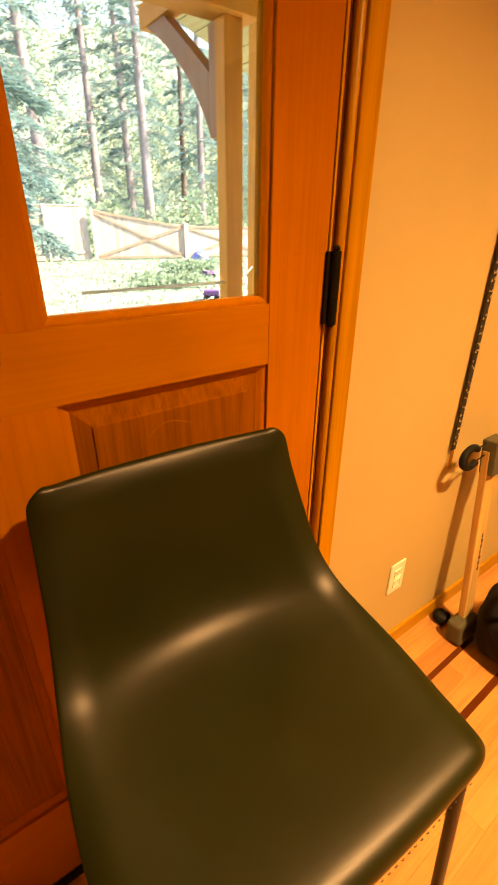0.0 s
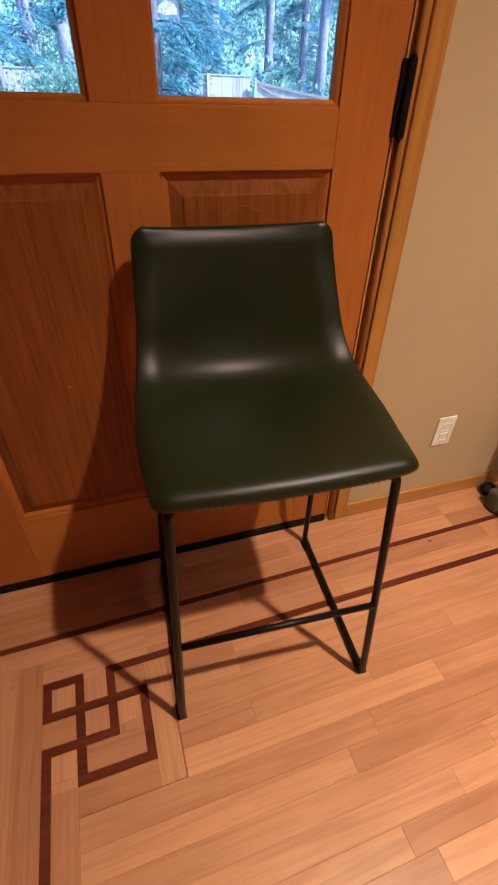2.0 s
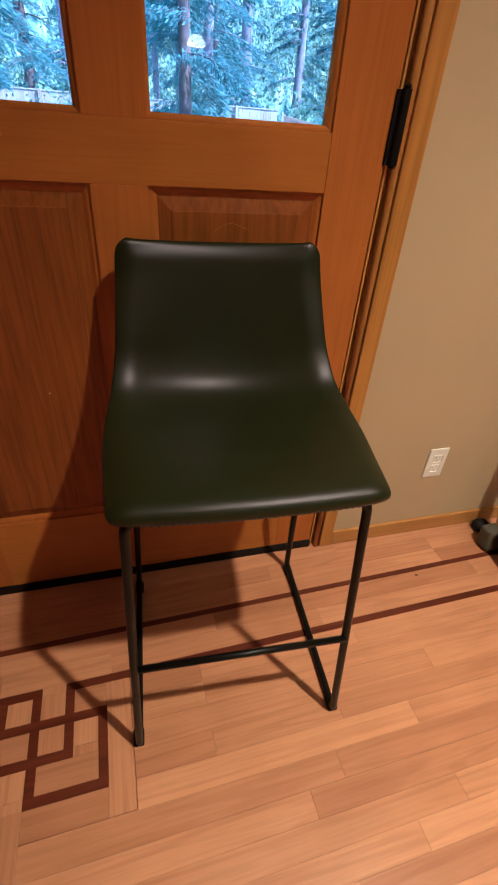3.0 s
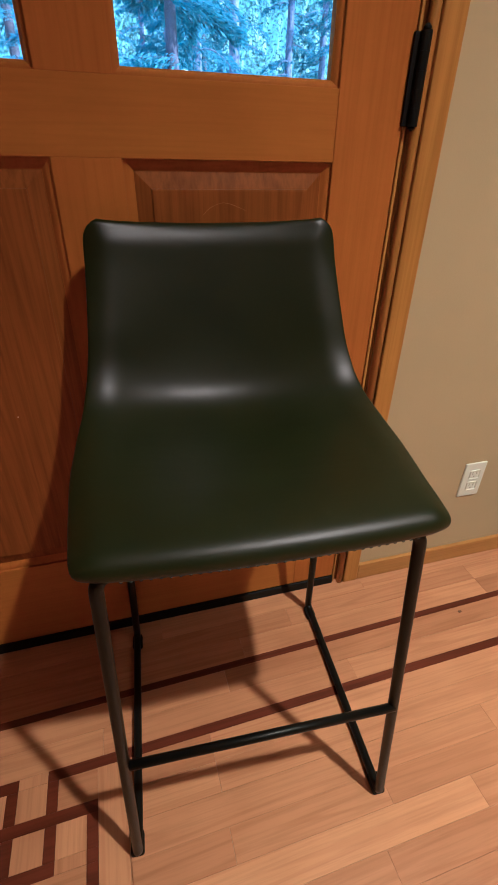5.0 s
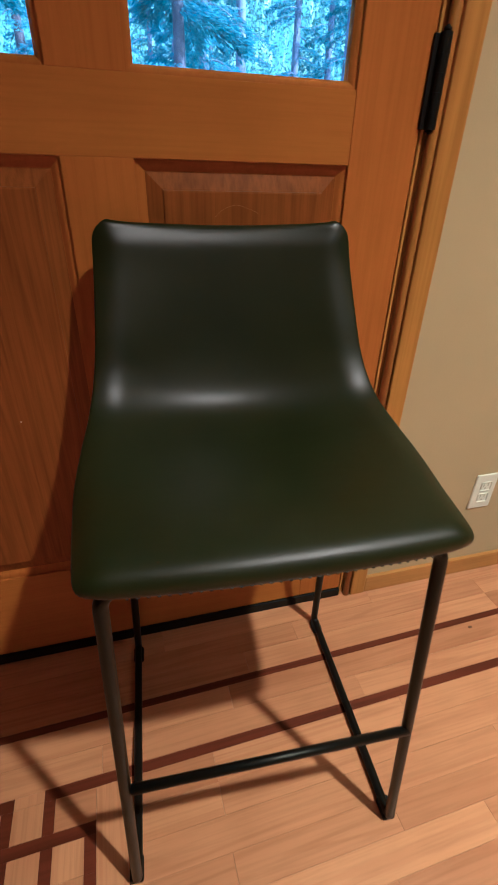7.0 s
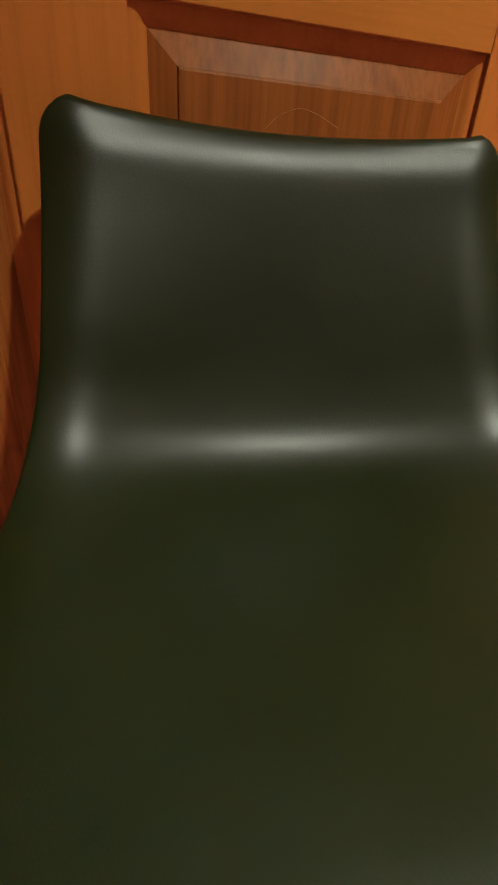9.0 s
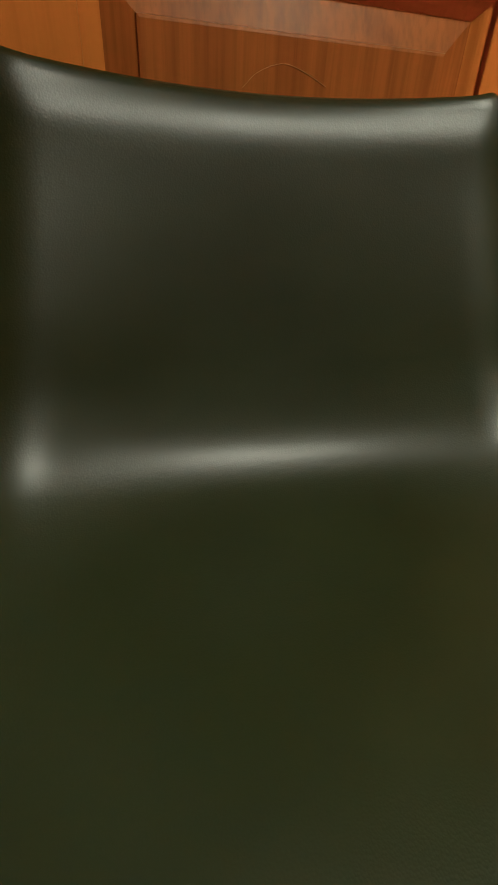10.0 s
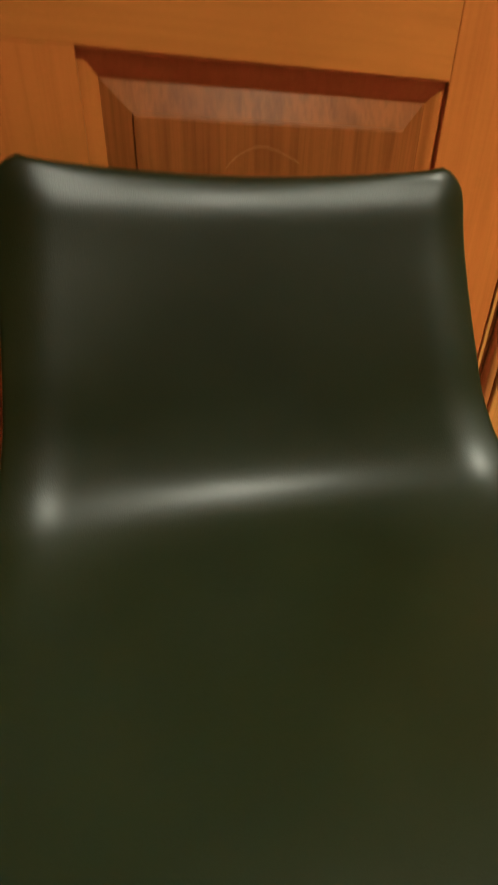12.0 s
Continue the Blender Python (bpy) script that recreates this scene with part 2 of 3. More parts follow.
def box(x0, x1, y0, y1, z0, z1, bev=0.0, seg=2, bm=None):
    bm = bm or bmesh.new()
    geo = bmesh.ops.create_cube(bm, size=1)
    for v in geo["verts"]:
        v.co = Vector((x0 + (v.co.x + 0.5) * (x1 - x0), y0 + (v.co.y + 0.5) * (y1 - y0), z0 + (v.co.z + 0.5) * (z1 - z0)))
    if bev:
        edges = list({e for v in geo["verts"] for e in v.link_edges})
        bmesh.ops.bevel(bm, geom=edges, offset=bev, segments=seg, affect="EDGES", profile=0.5)
    return bm


def tube(points, r, bm=None, sides=12, taper=None):
    """A round bar along points; taper gives a radius for each point."""
    bm = bm or bmesh.new()
    pts = [Vector(p) for p in points]
    rings, ref = [], None
    for i, p in enumerate(pts):
        d = (pts[min(i + 1, len(pts) - 1)] - pts[max(i - 1, 0)]).normalized()
        ref = ref if ref is not None else (Vector((0, 0, 1)) if abs(d.z) < 0.9 else Vector((1, 0, 0)))
        a = (ref - d * ref.dot(d)).normalized()
        ref = a
        b = d.cross(a)
        rad = taper[i] if taper else r
        rings.append([bm.verts.new(p + rad * (math.cos(k * math.tau / sides) * a + math.sin(k * math.tau / sides) * b)) for k in range(sides)])
    for r0, r1 in zip(rings, rings[1:]):
        for k in range(sides):
            bm.faces.new((r0[k], r0[(k + 1) % sides], r1[(k + 1) % sides], r1[k]))
    bm.faces.new(rings[0][::-1])
    bm.faces.new(rings[-1])
    return bm


def spline(points, n):
    """n points of a smooth line through the given ones, evenly by length."""
    p = np.array(points, float)
    q = np.vstack([2 * p[0] - p[1], p, 2 * p[-1] - p[-2]])
    out = []
    for i in range(1, len(q) - 2):
        t = np.linspace(0, 1, 24, endpoint=False)[:, None]
        a, b, c, d = q[i - 1], q[i], q[i + 1], q[i + 2]
        out.append(0.5 * (2 * b + (c - a) * t + (2 * a - 5 * b + 4 * c - d) * t ** 2 + (3 * b - a - 3 * c + d) * t ** 3))
    out = np.vstack(out + [p[-1:]])
    s = np.concatenate([[0], np.cumsum(np.linalg.norm(np.diff(out, axis=0), axis=1))])
    at = np.linspace(0, s[-1], n)
    return np.stack([np.interp(at, s, out[:, k]) for k in range(p.shape[1])], 1)


def bent(points, radius, n=6):
    """A line through points with its corners rounded."""
    pts = [Vector(p) for p in points]
    out = [pts[0]]
    for a, b, c in zip(pts, pts[1:], pts[2:]):
        u, w = (a - b).normalized(), (c - b).normalized()
        p0, p1 = b + u * radius, b + w * radius
        for k in range(n + 1):
            t = k / n
            out.append(p0 * (1 - t) ** 2 + b * 2 * t * (1 - t) + p1 * t ** 2)
    return out + [pts[-1]]


def blob(cx, cy, cz, rx, ry, rz, rough, freq, seed, flat=None, power=2.6, detail=4):
    """A soft lumpy body with squared sides."""
    bm = bmesh.new()
    bmesh.ops.create_icosphere(bm, subdivisions=detail, radius=1)
    for v in bm.verts:
        d = v.co.normalized()
        k = (abs(d.x) ** power + abs(d.y) ** power + abs(d.z) ** power) ** (-1 / power)
        d = d * k * (1 + rough * noise.noise(v.co * freq + Vector((seed, 0, 0))))
        v.co = Vector((cx + d.x * rx, cy + d.y * ry, max(cz + d.z * rz, flat if flat is not None else -9)))
    return bm


# ---- shell of the hall ----
wall_n = thing("wall_north", "beige painted wall round the entry door", "wall", "structure")
for x0, x1, z0, z1 in ((-3.2, -1.121, 0, CEIL), (0.051, 2.6, 0, CEIL), (-1.121, 0.051, 2.47, CEIL)):
    part("wall_section", box(x0, x1, 0.0, 0.15, z0, z1), wall_paint, wall_n)
for name, b in (("wall_east", (2.6, 2.72, -6.1, 0.15, 0, CEIL)), ("wall_west", (-3.32, -3.2, -6.1, 0.15, 0, CEIL))):
    tagged(part(name, box(*b), wall_paint), "plain beige painted wall", "wall", "", "structure")
tagged(part("wall_south", box(-3.2, 2.6, -6.1, -5.98, 0, CEIL), wall_paint), "plain beige painted wall", "wall", "", "structure")
tagged(part("ceiling", box(-3.32, 2.72, -6.1, 0.15, CEIL, CEIL + 0.1), ceiling_paint), "plain off-white painted ceiling", "ceiling", "", "structure")
base = thing("baseboard", "low varnished wooden baseboard", "baseboard", "structure")
part("board", box(0.0720, 2.6, -0.012, 0, 0, 0.060, 0.003), trim_across, base)
part("board", box(-3.2, -1.142, -0.012, 0, 0, 0.060, 0.003), trim_across, base)

trim = thing("trim", "varnished wooden door casing and jamb", "door casing", "structure")
for s, x in ((1, 0.0), (-1, -1.070)):
    def across(a, b):
        return min(x + s * a, x + s * b), max(x + s * a, x + s * b)
    part("casing", box(*across(0.0272, 0.0715), -0.0135, 0.0, 0, 2.53, 0.003), trim_up, trim)
    part("jamb", box(*across(0.0080, 0.0500), 0.0045, 0.15, 0, 2.47, 0.001), trim_up, trim)
    part("stop_strip", box(*across(-0.0052, 0.0006), -0.0010, 0.15, 0, 2.47, 0.0012), trim_up, trim, "thin pale weatherstrip edge")
    part("jamb_groove", box(*across(0.0008, 0.0078), 0.0120, 0.15, 0, 2.47), trim_up, trim)
    part("bead", tube([(x + s * 0.0174, -0.0030, 0.0), (x + s * 0.0174, -0.0030, 2.47)], 0.0090, sides=22), trim_up, trim, smooth=True)
part("casing", box(-1.0965, 0.0265, -0.0135, 0.0, 2.476, 2.53, 0.003), trim_across, trim)
part("jamb", box(-1.0775, 0.0075, 0.0, 0.15, 2.452, 2.469, 0.003), trim_across, trim)
tagged(part("threshold", box(-1.0645, -0.0055, -0.006, 0.15, 0, 0.0285, 0.003), black_iron), "dark bronze door threshold on the floor", "threshold", "", "structure")


# ---- entry door ----
DX0, DX1, DZ0, DZ1, DT = -1.062, -0.0075, 0.030, 2.447, 0.044
door = thing("door_1", "closed varnished fir entry door, two lites over two raised panels", "door", "structure")
COLS = ((-0.939, -0.587), (-0.482, -0.130))
PZ, LZ = (0.272, 1.077), (1.178, 2.30)
part("stile", box(DX0, COLS[0][0], 0, DT, DZ0, DZ1, 0.0015), fir_up, door)
part("stile", box(COLS[1][1], DX1, 0, DT, DZ0, DZ1, 0.0015), fir_up, door)
part("mullion", box(COLS[0][1] + 0.0004, COLS[1][0] - 0.0004, 0.0003, DT, LZ[0], LZ[1], 0.0008), fir_up, door)
part("mullion", box(COLS[0][1] + 0.0004, COLS[1][0] - 0.0004, 0.0003, DT, PZ[0], PZ[1], 0.0008), fir_up, door)
for z0, z1, nm in ((DZ0, PZ[0], "bottom_rail"), (PZ[1], LZ[0], "lock_rail"), (LZ[1], DZ1, "top_rail")):
    part(nm, box(COLS[0][0] + 0.0004, COLS[1][1] - 0.0004, 0.0003, DT, z0, z1, 0.0008), fir_across, door)


def stepped(x0, x1, z0, z1, steps, close):
    """Rings of a moulding that runs round an opening: steps of (inset, depth)."""
    bm = bmesh.new()
    rings = []
    for inset, y in steps:
        rings.append([bm.verts.new((x, y, z)) for x, z in ((x0 + inset, z0 + inset), (x1 - inset, z0 + inset), (x1 - inset, z1 - inset), (x0 + inset, z1 - inset))])
    for a, b in zip(rings, rings[1:]):
        for k in range(4):
            bm.faces.new((a[k], a[(k + 1) % 4], b[(k + 1) % 4], b[k]))
    if close:
        bm.faces.new(rings[-1])
        bm.faces.new(rings[0][::-1])
    return bm


STICK = [(-0.0012, 0.030), (-0.0012, 0.0008), (0.0, 0.0008), (0.0003, 0.0062), (0.0026, 0.0062), (0.0052, 0.0066), (0.0080, 0.0076), (0.0105, 0.0092), (0.0128, 0.0114), (0.0148, 0.0130), (0.0158, 0.0134), (0.0158, 0.030), (-0.0012, 0.030)]
LITE_STICK = [(inset * 0.73 if inset > 0 else inset, depth) for inset, depth in STICK]
for x0, x1 in COLS:
    part("moulding", stepped(x0, x1, *PZ, STICK, False), fir_up, door)
    part("panel", stepped(x0 + 0.0152, x1 - 0.0152, *(PZ[0] + 0.0152, PZ[1] - 0.0152), [(0, 0.030), (0, 0.0138), (0.002, 0.0135), (0.0255, 0.0062), (0.0262, 0.0042), (0.0285, 0.0036)], True), fir_panel, door, "darker red-brown raised panel")
    part("moulding", stepped(x0, x1, *LZ, LITE_STICK, False), fir_up, door)
    pane = part("pane", box(x0 + 0.009, x1 - 0.009, 0.0205, 0.0245, LZ[0] + 0.009, LZ[1] - 0.009), pane_glass, door, "clear glass pane")
    pane.visible_shadow = False
scratch = spline([(-0.358, 0.0034, 0.998), (-0.345, 0.0033, 1.009), (-0.324, 0.0033, 1.016), (-0.304, 0.0033, 1.012), (-0.284, 0.0033, 1.004)], 18)
part("scratch", tube([tuple(p) for p in scratch], 0.00018, sides=5), scratch_tone, door, "thin pale scratch across the panel")
for x, z in ((-0.729, 0.656),):
    part("nick", blob(x, 0.0036, z, 0.0016, 0.0007, 0.0012, 0.3, 2.0, x * 50, detail=2), scuff, door, "tiny pale nick")
for hz in (0.20, 1.131, 2.12):
    bm = tube([(0.0052, -0.0090, hz), (0.0052, -0.0090, hz + 0.124)], 0.0092, sides=14)
    for k in range(4):
        z = hz + 0.0248 * (k + 1) - 0.0006
        tube([(0.0052, -0.0090, z), (0.0052, -0.0090, z + 0.0012)], 0.0098, bm, 14)
    hinge = part("hinge", bm, black_iron, door, "dark oil-rubbed bronze hinge")
    part("finial", tube([(0.0052, -0.0090, hz + 0.124), (0.0052, -0.0090, hz + 0.1262), (0.0052, -0.0090, hz + 0.129), (0.0052, -0.0090, hz + 0.133)], 0, sides=12, taper=[0.004, 0.0062, 0.006, 0.002]), black_iron, hinge)
    part("finial", tube([(0.0052, -0.0090, hz), (0.0052, -0.0090, hz - 0.0022), (0.0052, -0.0090, hz - 0.006)], 0, sides=12, taper=[0.004, 0.0062, 0.002]), black_iron, hinge)
    part("leaf", box(-0.0120, 0.0030, -0.0060, -0.0004, hz + 0.001, hz + 0.123, 0.0006), black_iron, hinge)


# ---- bar stool ----
def bar_stool():
    stool = thing("bar_stool", "counter stool with dark green leather bucket seat and black sled legs", "stool", m=pose(-0.361, -0.290, 0, 0, 0, -3.4))
    rows = 64
    mid = spline([(-0.211, 0.683), (-0.2095, 0.6915), (-0.203, 0.6985), (-0.190, 0.7025), (-0.16, 0.7045), (-0.11, 0.7025), (-0.05, 0.6975), (0.03, 0.6932), (0.075, 0.6952), (0.106, 0.7005), (0.134, 0.7105), (0.158, 0.7290), (0.1765, 0.7590), (0.1945, 0.805), (0.2133, 0.87), (0.2306, 0.94), (0.242, 0.990)], rows)
    rim = spline([(-0.203, 0.685), (-0.2015, 0.6935), (-0.195, 0.700), (-0.182, 0.7035), (-0.15, 0.706), (-0.11, 0.709), (-0.05, 0.718), (0.03, 0.734), (0.09, 0.757), (0.131, 0.80), (0.158, 0.855), (0.179, 0.90), (0.198, 0.946), (0.211, 0.994)], rows)
    width = spline([(0.0, 0.222), (0.08, 0.228), (0.18, 0.233), (0.3, 0.235), (0.42, 0.230), (0.52, 0.221), (0.62, 0.211), (0.75, 0.202), (1.0, 0.192)], rows)
    length = float(np.sum(np.linalg.norm(np.diff(rim, axis=0), axis=1)))
    us = np.sin(np.linspace(-1, 1, 33) * math.pi / 2 * 0.92) / math.sin(math.pi / 2 * 0.92)
    bm = bmesh.new()
    grid, fall = [], {}
    for i in range(rows):
        s = i / (rows - 1)
        w = float(np.interp(s, width[:, 0], width[:, 1]))
        near = min(s, 1 - s) * length
        r = 0.023
        if near < r:
            w -= r - math.sqrt(r * r - (r - near) ** 2)
        row_verts = []
        for u in us:
            k = abs(u) ** 2.0
            y, z = mid[i] * (1 - k) + rim[i] * k
            v = bm.verts.new((u * w - 0.001 - 0.007 * s, y, z))
            to_edge = min(w * (1 - abs(u)), near + 0.004)
            fall[v] = max(0.0, 1 - to_edge / 0.036) ** 2
            row_verts.append(v)
        grid.append(row_verts)
    for a, b in zip(grid, grid[1:]):
        for k in range(len(us) - 1):
            bm.faces.new((a[k], a[k + 1], b[k + 1], b[k]))
    # padding: the edges roll back from the cushioned middle
    bm.normal_update()
    for v, f in fall.items():
        n = v.normal if v.normal.z - v.normal.y > 0 else -v.normal
        v.co -= n * 0.016 * f
    bm.normal_update()
    lip = []
    for a, b in zip(grid[0], grid[1]):
        n = (a.normal + b.normal).normalized()
        n = n if n.z - n.y > 0 else -n
        lip.append((tuple(a.co * 0.05 + b.co * 0.95), tuple(n * 0.0092)))
    shell = part("seat", bm, hide, stool, smooth=True)
    solid = shell.modifiers.new("thickness", "SOLIDIFY")
    solid.thickness, solid.offset = 0.018, 0.0
    sub = shell.modifiers.new("rounding", "SUBSURF")
    sub.levels = sub.render_levels = 1
    # stitches along the seam of the front lip
    bm = bmesh.new()
    line, back = np.array([p for p, n in lip]), np.array([n for p, n in lip])
    seg = np.concatenate([[0], np.cumsum(np.linalg.norm(np.diff(line, axis=0), axis=1))])
    count = int(seg[-1] / 0.0105)
    for k in range(4, count - 4):
        a, b = (Vector([np.interp((k + f) / count * seg[-1], seg, line[:, c]) for c in range(3)]) for f in (0.33, 0.67))
        n = Vector([np.interp((k + 0.5) / count * seg[-1], seg, back[:, c]) for c in range(3)])
        tube([a + n, (a + b) / 2 + n * 1.06, b + n], 0.0007, bm, 5)
    part("stitching", bm, thread, stool, "grey stitches along the seat's rim")
    for s in (-1, 1):
        line = bent([(s * 0.150 - 0.008, -0.175, 0.680), (s * 0.198 - 0.008, -0.188, 0.678), (s * 0.233, -0.222, 0.013), (s * 0.236, 0.232, 0.013), (s * 0.200, 0.150, 0.70), (s * 0.15, 0.13, 0.70)], 0.020)
        part("leg_frame", tube(line, 0.0086, sides=14), black_steel, stool, smooth=True)
        for y in (-0.205, 0.212):
            part("foot_pad", box(s * 0.235 - 0.012, s * 0.235 + 0.012, y - 0.018, y + 0.018, 0.0, 0.016, 0.004), black_plastic, stool)
    part("footrest", tube([(-0.213, -0.211, 0.308), (0.213, -0.211, 0.308)], 0.0074, sides=14), black_steel, stool, smooth=True)
    part("seat_support", box(-0.165, 0.165, -0.19, -0.16, 0.672, 0.684, 0.003), black_steel, stool)
    return stool


bar_stool()

# ---- wall outlet and hanging strap ----
outlet = thing("wall_outlet", "white duplex wall outlet with cover plate", "outlet", m=Matrix.Translation((0.394, 0, 0.314)))
part("cover_plate", box(-0.035, 0.035, -0.006, -0.0002, -0.0575, 0.0575, 0.003, 3), white_plastic, outlet)
for z in (-0.0195, 0.0195):
    face = part("receptacle", box(-0.0165, 0.0165, -0.0068, -0.0055, z - 0.0140, z + 0.0140, 0.004, 3), white_plastic, outlet)
    for x in (-0.0065, 0.0065):
        part("slot", box(x - 0.0011, x + 0.0011, -0.0070, -0.0064, z - 0.001, z + 0.008), slot_dark, face)
    part("slot", tube([(0, -0.0070, z - 0.0075), (0, -0.0064, z - 0.0075)], 0.0024, sides=10), slot_dark, face)
part("screw", tube([(0, -0.0072, 0), (0, -0.0058, 0)], 0.0032, sides=10), white_plastic, outlet)

strap = thing("hanging_strap", "dark patterned woven strap hanging on the wall", "strap", m=Matrix.Translation((0.546, -0.010, 0)))
part("webbing", box(-0.0105, 0.0105, -0.0015, 0.0015, 0.715, 1.62, 0.0006), strap_dark, strap)
bm = bmesh.new()
weave = random.Random(9)
for k in range(40):
    z = 0.735 + k * 0.0218
    for a in (-1, 1):
        if weave.random() < 0.85:
            cx, cz, r = a * weave.uniform(0.003, 0.006), z + weave.uniform(0.0, 0.010), weave.uniform(0.0018, 0.0034)
            base = [bm.verts.new((cx + dx * r, -0.0017, cz + dz * r)) for dx, dz in ((-1, -0.9), (1, -0.9), (0.2 * a, 1.5))]
            tip = [bm.verts.new((v.co.x, -0.0023, v.co.z)) for v in base]
            bm.faces.new(tip)
            for i in range(3):
                bm.faces.new((base[i], base[(i + 1) % 3], tip[(i + 1) % 3], tip[i]))
tagged(part("woven_pattern", bm, strap_light, strap), "small tan woven marks along the strap", "", "", "stuff")
part("clasp", tube(bent([(-0.004, 0, 0.715), (-0.006, 0, 0.655), (0.006, 0, 0.655), (0.004, 0, 0.715)], 0.005), 0.0022, sides=8), brass, strap, "small brass clasp")
part("hook", tube(bent([(0, 0.009, 1.62), (0, -0.02, 1.62), (0, -0.02, 1.645)], 0.008), 0.004, sides=10), black_iron, strap)

# ---- stand and bag beside the wall ----
prop = thing("wooden_stand", "pale pine stand leaning on the wall, padded foot and black hook", "stand")
lean = Matrix.Translation((0.652, -0.128, 0.004)) @ Matrix.Rotation(radians(-5.8), 4, "X")
board = part("board", box(-0.008, 0.050, -0.011, 0.011, 0.02, 0.70, 0.003), pine, prop)
cuff = part("foot_cuff", box(-0.056, 0.056, -0.034, 0.024, 0.0, 0.085, 0.014, 3), grey_rubber, prop, "grey-green padded foot")
head = part("head_block", box(-0.006, 0.066, -0.030, 0.016, 0.625, 0.735, 0.005), grey_rubber, prop, "grey end block")
arc = [(-0.098 + 0.040 * math.cos(radians(a)), -0.004, 0.708 + 0.028 * math.sin(radians(a))) for a in range(38, 323, 12)]
hook = part("hook", tube(arc, 0.0105, sides=10), black_plastic, prop, "black C-shaped hook", smooth=True)
rod_low = part("hook_rod", tube([arc[0], (-0.004, 0.004, arc[0][2])], 0.002, sides=8), black_plastic, prop)
rod_high = part("hook_rod", tube([arc[-1], (-0.004, 0.004, arc[-1][2])], 0.002, sides=8), black_plastic, prop)
bm = bmesh.new()
for k in range(7):
    z = 0.27 + k * 0.021
    box(0.026, 0.031 + 0.002 * (k % 3), -0.0126, -0.0112, z, z + 0.014, bm=bm)
mark = part("printed_mark", bm, print_dark, prop, "line of dark printed marks")
for ob in (board, cuff, head, hook, rod_low, rod_high, mark):
    ob.matrix_world = lean


bag = thing("backpack", "black nylon backpack slumped on the floor by the wall", "bag", m=pose(0.738, -0.275, 0, 0, 0, 12))
part("body", blob(0, 0, 0.12, 0.145, 0.13, 0.13, 0.10, 2.2, 3.0, 0.0), black_nylon, bag, smooth=True)
part("front_pocket", blob(-0.02, -0.115, 0.09, 0.095, 0.045, 0.075, 0.10, 2.6, 8.0, 0.0), black_nylon, bag, smooth=True)
part("grab_handle", tube(bent([(-0.10, 0.05, 0.20), (-0.15, 0.06, 0.27), (-0.06, 0.07, 0.29), (-0.02, 0.05, 0.235)], 0.03), 0.008, sides=8), black_nylon, bag, smooth=True)
part("piping", tube(bent([(-0.142, -0.04, 0.02), (-0.152, -0.05, 0.08), (-0.142, -0.03, 0.15)], 0.02), 0.003, sides=8), white_plastic, bag, "pale reflective piping")
part("zip_pull", box(-0.150, -0.142, -0.075, -0.068, 0.080, 0.100, 0.002), white_plastic, bag)
wedge = tagged(part("rubber_wedge", blob(0.660, -0.050, 0.020, 0.030, 0.026, 0.022, 0.12, 2.0, 5.0, 0.0), black_plastic, smooth=True), "small black rubber wedge by the baseboard", "door stop")

# ---- lamps ----
# assumed fittings, added round the ceiling lamps that stay out of view
for lx, ly, power in ASSUMED_LAMPS:
    can = thing("assumed_downlight", "assumed round recessed ceiling light, out of view, lit", "ceiling light", group="ceiling downlights", m=Matrix.Translation((lx, ly, CEIL)))
    ring = bmesh.new()
    loops = [[ring.verts.new((r * math.cos(k * math.tau / 28), r * math.sin(k * math.tau / 28), z)) for k in range(28)] for r, z in ((0.062, -0.0005), (0.060, -0.006), (0.046, -0.004), (0.043, -0.0006))]
    for a, b in zip(loops, loops[1:]):
        for k in range(28):
            ring.faces.new((a[k], a[(k + 1) % 28], b[(k + 1) % 28], b[k]))
    part("trim_ring", ring, white_plastic, can, smooth=True)
    part("lens", tube([(0, 0, -0.0005), (0, 0, -0.0030)], 0.042, sides=28), bulb_glow, can)
pend = thing("pendant_lamp", "lit pendant lamp with a small glass shade", "pendant lamp", m=Matrix.Translation(PENDANT))
part("cord", tube([(0, 0, 0.14), (0, 0, CEIL - PENDANT[2])], 0.003, sides=8), black_plastic, pend)
part("cap", tube([(0, 0, 0.07), (0, 0, 0.10), (0, 0, 0.14)], 0, sides=16, taper=[0.03, 0.028, 0.012]), black_iron, pend)
shade = bmesh.new()
loops = [[shade.verts.new((r * math.cos(k * math.tau / 28), r * math.sin(k * math.tau / 28), z)) for k in range(28)] for r, z in ((0.026, 0.066), (0.054, 0.050), (0.080, 0.020), (0.088, -0.014))]
for a, b in zip(loops, loops[1:]):
    for k in range(28):
        shade.faces.new((a[k], a[(k + 1) % 28], b[(k + 1) % 28], b[k]))
part("shade", shade, glow("lit_shade", (1.0, 0.78, 0.52), 3.2), pend, smooth=True)

# ---- outdoors ----
GZ = -0.25
ground = bmesh.new()
for (x0, x1, y0, y1) in ((-400, 400, 0.16, 800),):
    ground.faces.new([ground.verts.new(c) for c in ((x0, y0, GZ), (x1, y0, GZ), (x1, y1, GZ), (x0, y1, GZ))])
ground.faces.new([ground.verts.new(c) for c in ((-400, -800, GZ), (400, -800, GZ), (400, 0.16, GZ), (-400, 0.16, GZ))])
tagged(part("ground", ground, grass_mat), "mown green lawn in the yard", "lawn", "", "structure")
tagged(part("porch_slab", box(-1.6, 2.6, 0.152, 2.6, GZ, -0.02, 0.01), concrete), "grey concrete porch slab", "porch", "", "structure")


